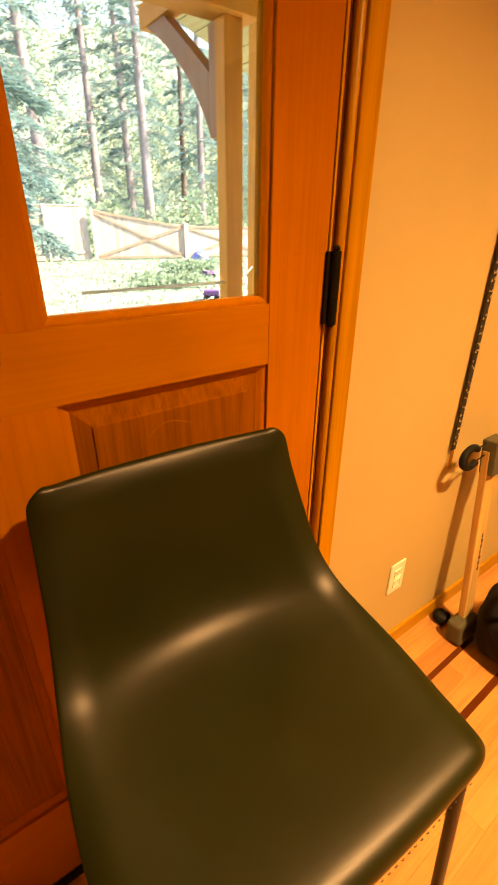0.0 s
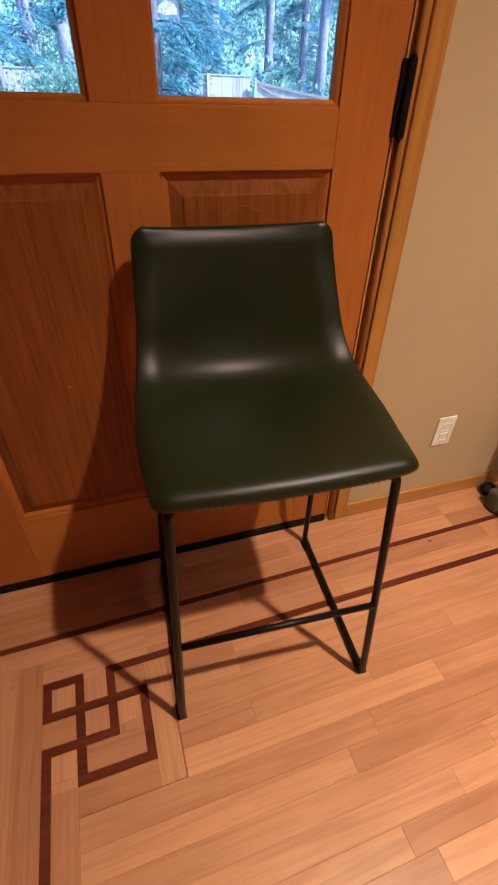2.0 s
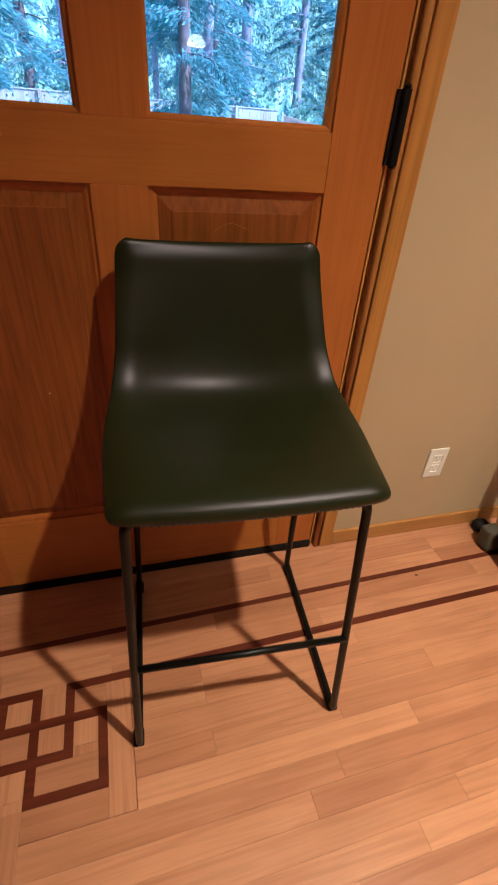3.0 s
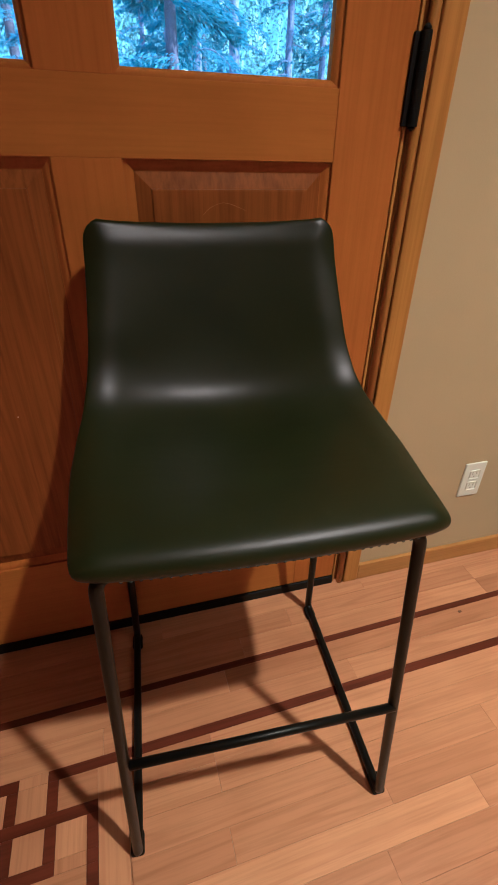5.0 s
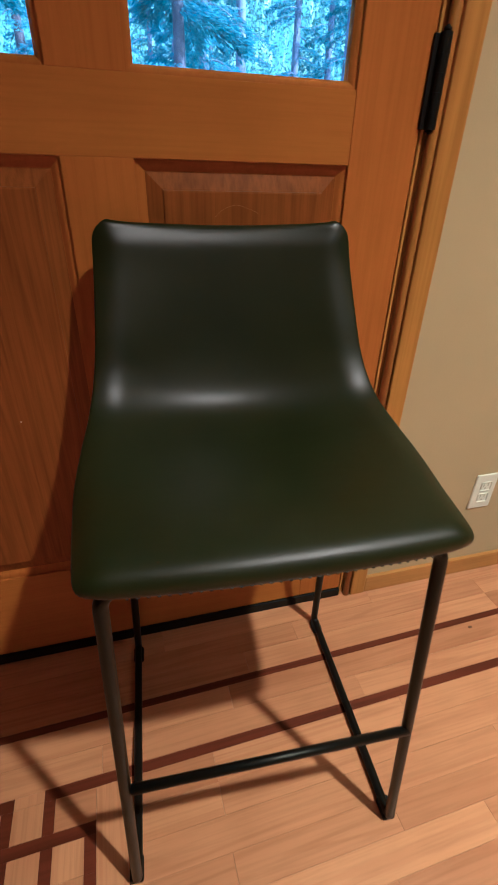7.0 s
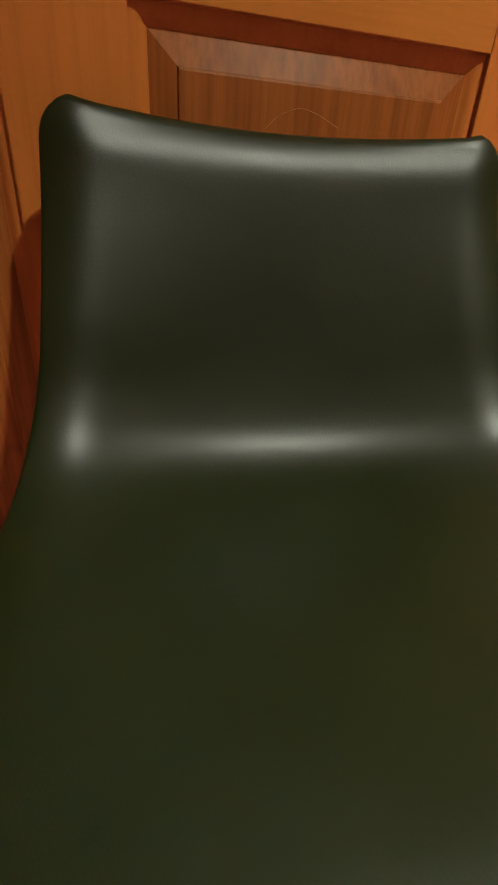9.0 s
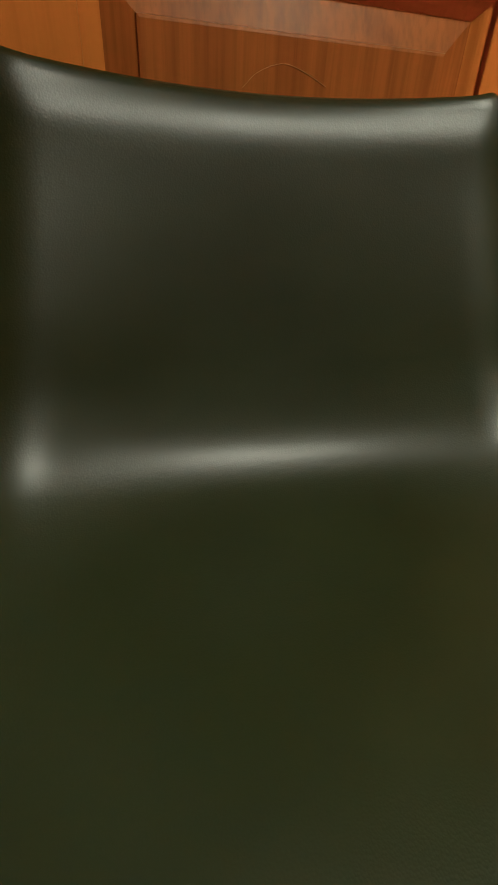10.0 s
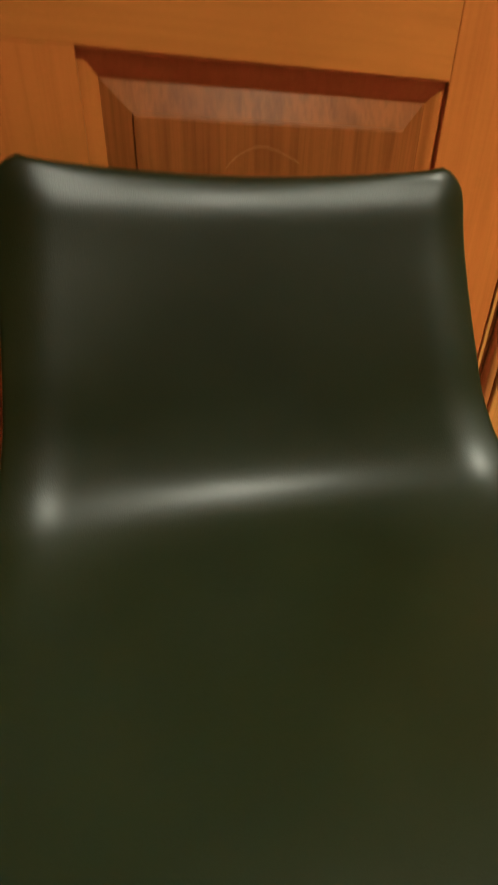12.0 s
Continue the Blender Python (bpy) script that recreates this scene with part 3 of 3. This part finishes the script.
def quads(name, centres, ways, sides, lengths, widths, mat):
    """Many small pointed leaves in one mesh."""
    n = len(centres)
    w = sides * widths[:, None]
    l = ways * lengths[:, None]
    v = np.stack([centres, centres + 0.45 * l + w, centres + l, centres + 0.45 * l - w], 1).reshape(-1, 3)
    me = bpy.data.meshes.new(name)
    me.from_pydata(v.tolist(), [], np.arange(4 * n).reshape(-1, 4).tolist())
    me.materials.append(mat)
    return me


def unit(a):
    return a / np.maximum(np.linalg.norm(a, axis=1, keepdims=True), 1e-6)


def conifer(x, y, height, radius, low, leaves_n, seed, trunk_r, leaf=0.30, barks=None, label="tall conifer with drooping green sprays beyond the door"):
    rng = np.random.default_rng(seed)
    tree = thing("conifer", label, "tree", group="trees of the wood", m=Matrix.Translation((x, y, GZ)))
    bend = rng.normal(0, 0.012 * height, 2)
    line = [(bend[0] * (k / 7) ** 2, bend[1] * (k / 7) ** 2, height * k / 7) for k in range(8)]
    bm = tube(line, 0, sides=12, taper=[trunk_r * (1 - 0.85 * k / 7) * (1.25 if k == 0 else 1) for k in range(8)])
    limbs = int(14 + height * 1.6)
    spots, dirs = [], []
    per = max(6, leaves_n // limbs)
    for i in range(limbs):
        f = (i + rng.random()) / limbs
        z = low + (height - low) * f
        reach = radius * (1 - f) ** 0.75 * rng.uniform(0.6, 1.1) + 0.25
        a = rng.random() * math.tau
        d = np.array([math.cos(a), math.sin(a)])
        tips = []
        for k in range(5):
            s = k / 4
            tips.append((bend[0] * (z / height) ** 2 + d[0] * reach * s, bend[1] * (z / height) ** 2 + d[1] * reach * s, z + reach * (0.10 * s - 0.42 * s * s)))
        tube(tips, 0, bm, 5, taper=[trunk_r * 0.16 * (1 - 0.8 * k / 4) for k in range(5)])
        s = rng.random(per) ** 0.7
        t = np.array(tips)
        p = np.stack([np.interp(s, np.linspace(0, 1, 5), t[:, c]) for c in range(3)], 1)
        side = rng.choice([-1, 1], per)
        off = np.stack([-d[1] * side, d[0] * side, np.full(per, -0.25)], 1) * (rng.random(per) ** 0.8 * 0.34 * reach * (1.1 - 0.7 * s))[:, None]
        p += off + rng.normal(0, 0.05, (per, 3))
        way = np.stack([d[0] + -d[1] * side * 0.9, d[1] + d[0] * side * 0.9, np.full(per, -0.55)], 1) + rng.normal(0, 0.3, (per, 3))
        spots.append(p)
        dirs.append(way)
    part("trunk", bm, barks or bark, tree, smooth=True)
    p, w = np.vstack(spots), unit(np.vstack(dirs))
    sd = unit(np.cross(w, rng.normal(0, 1, w.shape)))
    ln = leaf * rng.uniform(0.5, 1.2, len(p))
    part("crown", quads("crown", p, w, sd, ln, ln * rng.uniform(0.07, 0.15, len(p)), needles), None, tree)
    return tree


rng = np.random.default_rng(7)
conifer(0.85, 9.2, 11.0, 2.0, 0.7, 52000, 1, 0.13, 0.13, bark_red)
conifer(-3.9, 15.0, 15.0, 3.0, 0.5, 36000, 2, 0.18, 0.18, bark_red)
conifer(3.6, 22.5, 17.0, 2.8, 0.8, 20000, 3, 0.26, 0.24)
for k in range(15):
    ty = 24 + 22 * rng.random()
    sx = -0.15 + 1.0 * (k + 0.6 * rng.random()) / 15
    conifer(-0.6 + sx * (ty + 0.6), ty, rng.uniform(20, 27), rng.uniform(1.8, 2.6), rng.uniform(1.5, 6.0), 15000, 20 + k, rng.uniform(0.22, 0.42), 0.24, bark if k % 5 else bark_red, "tall bare-trunked conifer of the wood behind the fence")
# far wood and undergrowth
n = 300000
px, py = rng.uniform(-30, 75, n), rng.uniform(44, 70, n)
pz = GZ + 26 * rng.random(n) ** 1.2
clump = np.array([noise.noise(Vector((a * 0.22, b * 0.1, c * 0.16))) for a, b, c in zip(px, py, pz)])
keep = clump > -0.10
p = np.stack([px, py, pz], 1)[keep]
w = unit(rng.normal(0, 1, p.shape) + np.array([0, 0, -0.4]))
sd = unit(np.cross(w, rng.normal(0, 1, p.shape)))
ln = rng.uniform(0.22, 0.5, len(p))
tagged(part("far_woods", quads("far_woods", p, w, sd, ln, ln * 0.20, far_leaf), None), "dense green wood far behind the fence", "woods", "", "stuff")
n = 16000
px, py = rng.uniform(-12, 32, n), 21.6 + 5 * rng.random(n) ** 1.5
hmax = 0.8 + 2.2 * np.array([max(0, 0.5 + noise.noise(Vector((a * 0.35, b * 0.35, 0)))) for a, b in zip(px, py)])
p = np.stack([px, py, GZ + hmax * rng.random(n)], 1)
w = unit(rng.normal(0, 1, p.shape) + np.array([0, 0, 0.3]))
sd = unit(np.cross(w, rng.normal(0, 1, p.shape)))
ln = rng.uniform(0.12, 0.32, n)
tagged(part("undergrowth", quads("undergrowth", p, w, sd, ln, ln * 0.3, broadleaf), None), "green undergrowth along the wood's edge", "undergrowth", "", "stuff")


# sheet behind the far wood: haze and bright gaps painted into its colour
def painted_haze():
    mat, tree, p = material("painted_haze_backdrop", (0.2, 0.26, 0.22), 0.95)
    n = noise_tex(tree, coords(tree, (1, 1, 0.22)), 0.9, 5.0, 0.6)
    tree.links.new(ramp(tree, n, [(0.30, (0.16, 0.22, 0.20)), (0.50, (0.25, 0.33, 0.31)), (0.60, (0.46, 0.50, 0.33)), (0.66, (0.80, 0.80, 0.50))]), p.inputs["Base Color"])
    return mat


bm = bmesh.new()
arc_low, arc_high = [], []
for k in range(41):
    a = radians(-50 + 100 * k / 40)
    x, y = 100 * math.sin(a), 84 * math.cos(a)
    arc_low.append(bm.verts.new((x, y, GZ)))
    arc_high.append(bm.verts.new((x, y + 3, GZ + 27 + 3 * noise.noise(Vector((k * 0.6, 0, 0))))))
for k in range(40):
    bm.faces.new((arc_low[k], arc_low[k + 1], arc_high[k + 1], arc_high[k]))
tagged(part("backdrop", bm, painted_haze()), "pale green distance sheet, haze and bright gaps painted into its colour", "backdrop", "", "structure")


def shrub(x, y, r, hgt, n, seed):
    g = np.random.default_rng(seed)
    bush = thing("shrub", "leafy green shrub on the lawn before the fence", "shrub", group="garden shrubs", m=Matrix.Translation((x, y, GZ)))
    bm = bmesh.new()
    spots = []
    for k in range(9):
        a, q = g.random() * math.tau, g.random()
        tip = np.array([math.cos(a) * r * q, math.sin(a) * r * q, hgt * g.uniform(0.55, 1.0)])
        tube([(0.05 * math.cos(a), 0.05 * math.sin(a), 0), tuple(tip * np.array([0.5, 0.5, 0.55])), tuple(tip)], 0, bm, 5, taper=[0.02, 0.012, 0.004])
        spots.append(tip + g.normal(0, 1, (n // 9, 3)) * np.array([r * 0.33, r * 0.33, hgt * 0.2]))
    p = np.vstack(spots)
    p[:, 2] = np.maximum(p[:, 2], 0.05)
    w = unit(g.normal(0, 1, p.shape) + np.array([0, 0, 0.2]))
    sd = unit(np.cross(w, g.normal(0, 1, p.shape)))
    ln = g.uniform(0.06, 0.15, len(p))
    part("stems", bm, bark, bush)
    part("foliage", quads("foliage", p, w, sd, ln, ln * 0.3, broadleaf), None, bush)


shrub(2.2, 15.5, 1.2, 1.5, 4500, 61)
shrub(-1.0, 17.0, 1.5, 1.7, 4500, 63)
shrub(7.0, 13.6, 0.9, 0.30, 2600, 64)
shrub(5.0, 10.6, 0.8, 0.22, 2600, 65)

# low grass tufts on the lawn
n = 30000
px, py = rng.uniform(-4, 16, n), 3 + 17 * rng.random(n)
p = np.stack([px, py, np.full(n, GZ)], 1)
w = unit(rng.normal(0, 0.45, p.shape) + np.array([0, 0, 1.0]))
sd = unit(np.cross(w, rng.normal(0, 1, p.shape)))
ln = rng.uniform(0.05, 0.13, n)
tagged(part("lawn_grass", quads("lawn_grass", p, w, sd, ln, ln * 0.12, grass_blade), None), "short grass tufts on the lawn", "grass", "", "stuff")


# fence with its boards, and the braced gate panels beside it
def fence_run(name, label, x0, y0, x1, y1, top0, top1, brace):
    run = thing(name, label, "fence", m=Matrix.Translation((x0, y0, GZ)) @ Matrix.Rotation(math.atan2(y1 - y0, x1 - x0), 4, "Z"))
    long = math.hypot(x1 - x0, y1 - y0)
    n = max(2, round(long / 0.145))
    for k in range(n):
        f = (k + 0.5) / n
        sag = top0 + (top1 - top0) * f - (0.10 * math.sin(f * math.pi) if brace else 0)
        x = long * f
        part("board", box(x - 0.069, x + 0.069, 0, 0.02, 0.05, sag + random.uniform(-0.01, 0.01)), fence_wood, run)
    for x in ([0, long] if brace else [i * 2.4 for i in range(int(long / 2.4) + 1)]):
        part("post", box(x - 0.05, x + 0.05, -0.11, -0.005, 0, (top0 if x < long / 2 else top1) + 0.06, 0.008), fence_wood, run)
    if brace:
        for a, b in (((0.1, 0.15), (long - 0.1, top1 - 0.10)), ((0.1, top0 - 0.15), (long - 0.1, 0.15)), ((0.1, 0.12), (long - 0.1, 0.12)), ((0.1, top0 - 0.10), (long - 0.1, top1 - 0.10))):
            ang = math.atan2(b[1] - a[1], b[0] - a[0])
            bar = part("brace", box(0, math.hypot(b[0] - a[0], b[1] - a[1]), -0.045, -0.004, -0.045, 0.045), gate_brace, run)
            bar.matrix_basis = Matrix.Translation((a[0], 0, a[1])) @ Matrix.Rotation(-ang, 4, "Y")
    else:
        part("cap_rail", box(0, long, -0.03, 0.05, top0 + 0.01, top0 + 0.05, 0.004), fence_wood, run)
        part("rail", box(0, long, -0.045, -0.004, 0.3, 0.39), fence_wood, run)
    return run


fence_run("fence", "weathered pale board fence with a cap rail", -10.0, 20.6, 6.10, 20.4, 2.08, 2.08, False)
fence_run("gate", "pale wooden gate panel with crossed braces", 6.25, 20.2, 10.05, 19.2, 2.00, 1.42, True)
fence_run("gate", "pale wooden gate panel with crossed braces", 10.15, 19.2, 14.05, 18.6, 1.42, 1.42, True)

# porch
porch = thing("porch", "timber porch with square posts, beam, curved brace and boarded roof", "porch")
part("post", box(0.872, 0.978, 1.66, 1.748, -0.02, 2.15, 0.006), porch_wood, porch)
part("post", box(1.655, 1.775, 2.45, 2.565, -0.02, 2.50, 0.006), porch_wood, porch)
part("beam", box(-1.9, 1.05, 1.62, 1.785, 2.15, 2.34, 0.006), porch_wood, porch)
part("backing_board", box(0.878, 0.965, 1.749, 1.815, 1.69, 2.148, 0.004), shaded_brown_wood, porch)
bm = bmesh.new()
bow = lambda a, b, c, t: tuple((1 - t) ** 2 * p + 2 * t * (1 - t) * q + t * t * r for p, q, r in zip(a, b, c))
outer = [bow((1.816, 1.96), (1.98, 2.09), (2.28, 2.299), t) for t in np.linspace(0, 1, 12)]
inner = [bow((1.816, 1.69), (2.02, 2.06), (2.50, 2.299), t) for t in np.linspace(0, 1, 12)]
cols = []
for (ox, oz), (ix, iz) in zip(outer, inner):
    cols.append([bm.verts.new(c) for c in ((0.885, ox, oz), (0.885, ix, iz), (0.950, ix, iz), (0.950, ox, oz))])
for a, b in zip(cols, cols[1:]):
    for k in range(4):
        bm.faces.new((a[k], a[(k + 1) % 4], b[(k + 1) % 4], b[k]))
bm.faces.new(cols[0]), bm.faces.new(cols[-1][::-1])
part("brace", bm, shaded_brown_wood, porch, "curved brown knee brace with its shade put into the colour")
part("outrigger", box(0.872, 0.962, 1.786, 2.57, 2.30, 2.41, 0.004), porch_wood, porch)
for side in (1, -1):
    slope = Matrix.Translation((-0.5, 0, 3.295)) @ Matrix.Rotation(side * radians(19.3), 4, "Y")
    roof = part("roof", box(min(0, side * 3.5), max(0, side * 3.5), 0.16, 3.2, 0.015, 0.08), concrete, porch, "sloping porch roof")
    roof.matrix_world = slope
    for k in range(25):
        x0, x1 = side * (0.004 + k * 0.139), side * (0.004 + k * 0.139 + 0.134)
        board = part("soffit_board", box(min(x0, x1), max(x0, x1), 0.165, 3.19, 0.0, 0.014, 0.003), soffit_wood, porch)
        board.matrix_world = slope
part("ridge_beam", box(-0.56, -0.44, 0.16, 3.1, 3.05, 3.24, 0.004), porch_wood, porch)
part("handrail", tube([(0.06, 1.70, 0.985), (0.872, 1.70, 0.985)], 0.008, sides=10), pale_rail, porch)
part("handrail", tube([(0.978, 1.70, 0.985), (1.655, 2.50, 0.975)], 0.008, sides=10), pale_rail, porch)

heap = tagged(part("covered_heap", blob(9.03, 16.1, GZ + 0.2, 0.36, 0.32, 0.30, 0.25, 2.0, 11, GZ), blue_tarp, smooth=True), "blue plastic covered heap on the lawn", "tarpaulin")
def toy_wagon(x, y, turn):
    wagon = thing("toy_wagon", "small purple toy wagon standing on the lawn", "toy", group="toys on the lawn", m=pose(x, y, GZ, 0, 0, turn))
    part("tub", box(-0.17, 0.17, -0.11, 0.11, 0.09, 0.21, 0.02), purple_plastic, wagon)
    part("pull_bar", tube([(-0.17, 0, 0.10), (-0.32, 0, 0.30)], 0.010, sides=8), black_plastic, wagon)
    for wx in (-0.11, 0.11):
        for wy in (-0.125, 0.125):
            part("wheel", tube([(wx, wy - 0.016, 0.06), (wx, wy + 0.016, 0.06)], 0.06, sides=16), black_plastic, wagon)


toy_wagon(6.86, 11.9, 20)
toy_wagon(4.72, 8.2, -35)

# ---- floor of oak strips with dark inlay ----
TURN_FLOOR = radians(1.3)
floor = tagged(part("floor", box(-3.2, 2.6, -6.0, 0.0, -0.08, -0.006), oak_x), "oak strip floor with dark inlaid border and corner knot", "floor", "", "structure")
laid = Matrix.Translation((-0.020, -0.0165, 0)) @ Matrix.Rotation(TURN_FLOOR, 4, "Z")
shapes = {}
W = 0.055


def strip(x0, x1, y0, y1, dark=False, along="x"):
    """One piece of the floor, its top at z = 0, in the border's own axes."""
    w, h = round(x1 - x0, 4), round(y1 - y0, 4)
    if w < 0.004 or h < 0.004:
        return
    key = (w, h, dark, along)
    if key not in shapes:
        bm = bmesh.new()
        g = 0.0 if dark else 0.00014
        c = 0.0005
        top = [bm.verts.new((sx * (w / 2 - g - c), sy * (h / 2 - g - c), 0)) for sx, sy in ((-1, -1), (1, -1), (1, 1), (-1, 1))]
        mid = [bm.verts.new((sx * (w / 2 - g), sy * (h / 2 - g), -c)) for sx, sy in ((-1, -1), (1, -1), (1, 1), (-1, 1))]
        low = [bm.verts.new((sx * (w / 2 - g), sy * (h / 2 - g), -0.006)) for sx, sy in ((-1, -1), (1, -1), (1, 1), (-1, 1))]
        bm.faces.new(top)
        for a, b in ((mid, top), (low, mid)):
            for k in range(4):
                bm.faces.new((a[k], a[(k + 1) % 4], b[(k + 1) % 4], b[k]))
        shapes[key] = mesh_of(bm, "inlay" if dark else "strip", walnut if dark else (oak_x if along == "x" else oak_y))
    ob = new("inlay_strip" if dark else "floor_strip", shapes[key])
    ob.parent = floor
    ob.matrix_basis = laid @ Matrix.Translation(((x0 + x1) / 2, (y0 + y1) / 2, random.uniform(-0.0002, 0.0002)))


def row(x0, x1, y0, y1, seed, ends=()):
    """A course of boards from x0 to x1, broken at random or at given ends."""
    g = random.Random(seed)
    cuts = list(ends)
    x = x0 + g.choice((0.18, 0.34, 0.52, 0.68))
    while not ends and x < x1 - 0.15:
        cuts.append(x)
        x += g.choice((0.32, 0.45, 0.6, 0.75, 0.9, 1.1))
    cuts = [x0] + [c for c in cuts if x0 < c < x1] + [x1]
    for a, b in zip(cuts, cuts[1:]):
        strip(a, b, y0, y1)


def column(x0, x1, y0, y1, seed):
    g = random.Random(seed)
    y = y1
    while y > y0 + 0.01:
        step = min(g.choice((0.4, 0.6, 0.9, 1.1)), y - y0)
        strip(x0, x1, y - step, y, along="y")
        y -= step


XR, YB = 1.45, -1.95
CA = (-1.066, -1.045)
C = [(-0.917, -0.896), (-0.841, -0.820), (-0.765, -0.744), (-0.689, -0.668)]
R = [(-0.3005, -0.2795), (-0.3765, -0.3555), (-0.4525, -0.4315), (-0.5285, -0.5075)]
RA = (-0.1675, -0.1505)
# courses between the door and the first dark line
for k, (y0, y1) in enumerate(((-0.1505, -0.0935), (-0.0935, -0.0385), (-0.0385, 0.045))):
    row(CA[1] - 0.35, XR, y0, y1, 100 + k, () if k != 2 else (-0.5, 0.1, 0.62))
strip(CA[0], XR, *RA, dark=True)
row(CA[1], XR, -0.2245, RA[0], 110)
row(C[0][1] - 0.10, XR, R[0][1], -0.2245, 111)
strip(C[2][0], XR, *R[0], dark=True)
# corner knot: dark cells of a small grid, the rest oak
dark = set()
for i in range(0, 4):
    dark.add((i, 0)) if i <= 2 else None
for j in range(0, 7):
    dark.add((2, j))
for i in range(2, 7):
    dark.add((i, 6))
for j in range(2, 7):
    dark.add((6, j))
for i in range(0, 7):
    dark.add((i, 2))
for j in range(0, 3):
    dark.add((0, j))
for j in range(0, 5):
    dark.add((4, j))
for i in range(0, 5):
    dark.add((i, 4))
for j in range(4, 7):
    dark.add((0, j))
xs = [C[0], (C[0][1], C[1][0]), C[1], (C[1][1], C[2][0]), C[2], (C[2][1], C[3][0]), C[3]]
ys = [R[0], (R[1][1], R[0][0]), R[1], (R[2][1], R[1][0]), R[2], (R[3][1], R[2][0]), R[3]]
for j, (y0, y1) in enumerate(ys):
    i = 0
    while i < 7:
        k, d = i, (i, j) in dark
        while k + 1 < 7 and ((k + 1, j) in dark) == d:
            k += 1
        x1 = xs[k][1] if not (j == 0 and k >= 4) else C[2][0]
        if not (j == 0 and xs[i][0] >= C[2][0]):
            strip(xs[i][0], x1, y0, y1, dark=d, along="y" if d is False and k == i else "x")
        i = k + 1
# frame of the knot and the courses of the field
strip(C[3][1], C[3][1] + W, R[3][0] - W, R[0][0], along="y")
strip(C[1][0], C[3][1], R[3][0] - W, R[3][0])
strip(C[0][0], C[0][1], YB, R[3][0], dark=True, along="y")
column(C[0][1], C[1][0], YB, R[3][0], 130)
column(C[0][0] - 0.0605, C[0][0], YB, RA[0] - W, 131)
column(CA[1], C[0][0] - 0.0605, YB, RA[0] - W, 132)
strip(CA[0], CA[1], YB, RA[0], dark=True, along="y")
for k in range(4):
    column(CA[0] - (k + 1) * W, CA[0] - k * W, YB, RA[0], 140 + k)
y, k = R[0][0], 0
while y > YB:
    W = 0.05725 if k < 6 else 0.0535
    x0 = C[3][1] + W if y > R[3][0] - W + 0.001 else C[1][0]
    ends = {5: (), 2: (0.19, 0.9), 6: (-0.248, 0.62), 7: (0.087, 0.92), 8: (-0.045, 0.77)}.get(k, ())
    row(x0, XR, y - W, y, 200 + k, ends)
    y, k = y - W, k + 1
# the rest of the floor, out past the border
bm = bmesh.new()
for x0, x1, y0, y1 in ((-3.2, -1.40, -6.0, 0), (1.42, 2.6, -6.0, 0), (-1.40, 1.42, -6.0, -2.0)):
    bm.faces.new([bm.verts.new((x, y, -0.0016)) for x, y in ((x0, y0), (x1, y0), (x1, y1), (x0, y1))])
part("floor_rest", bm, oak_x, floor)
# small dark knots in the oak
for x, y, r in ((0.304, -0.193, 0.0065),):
    part("wood_knot", blob(x, y, 0.0002, r, r * 0.6, 0.0006, 0.3, 1.5, x * 30, -0.001, 2.0, 3), knot_dark, floor, "small dark knot")
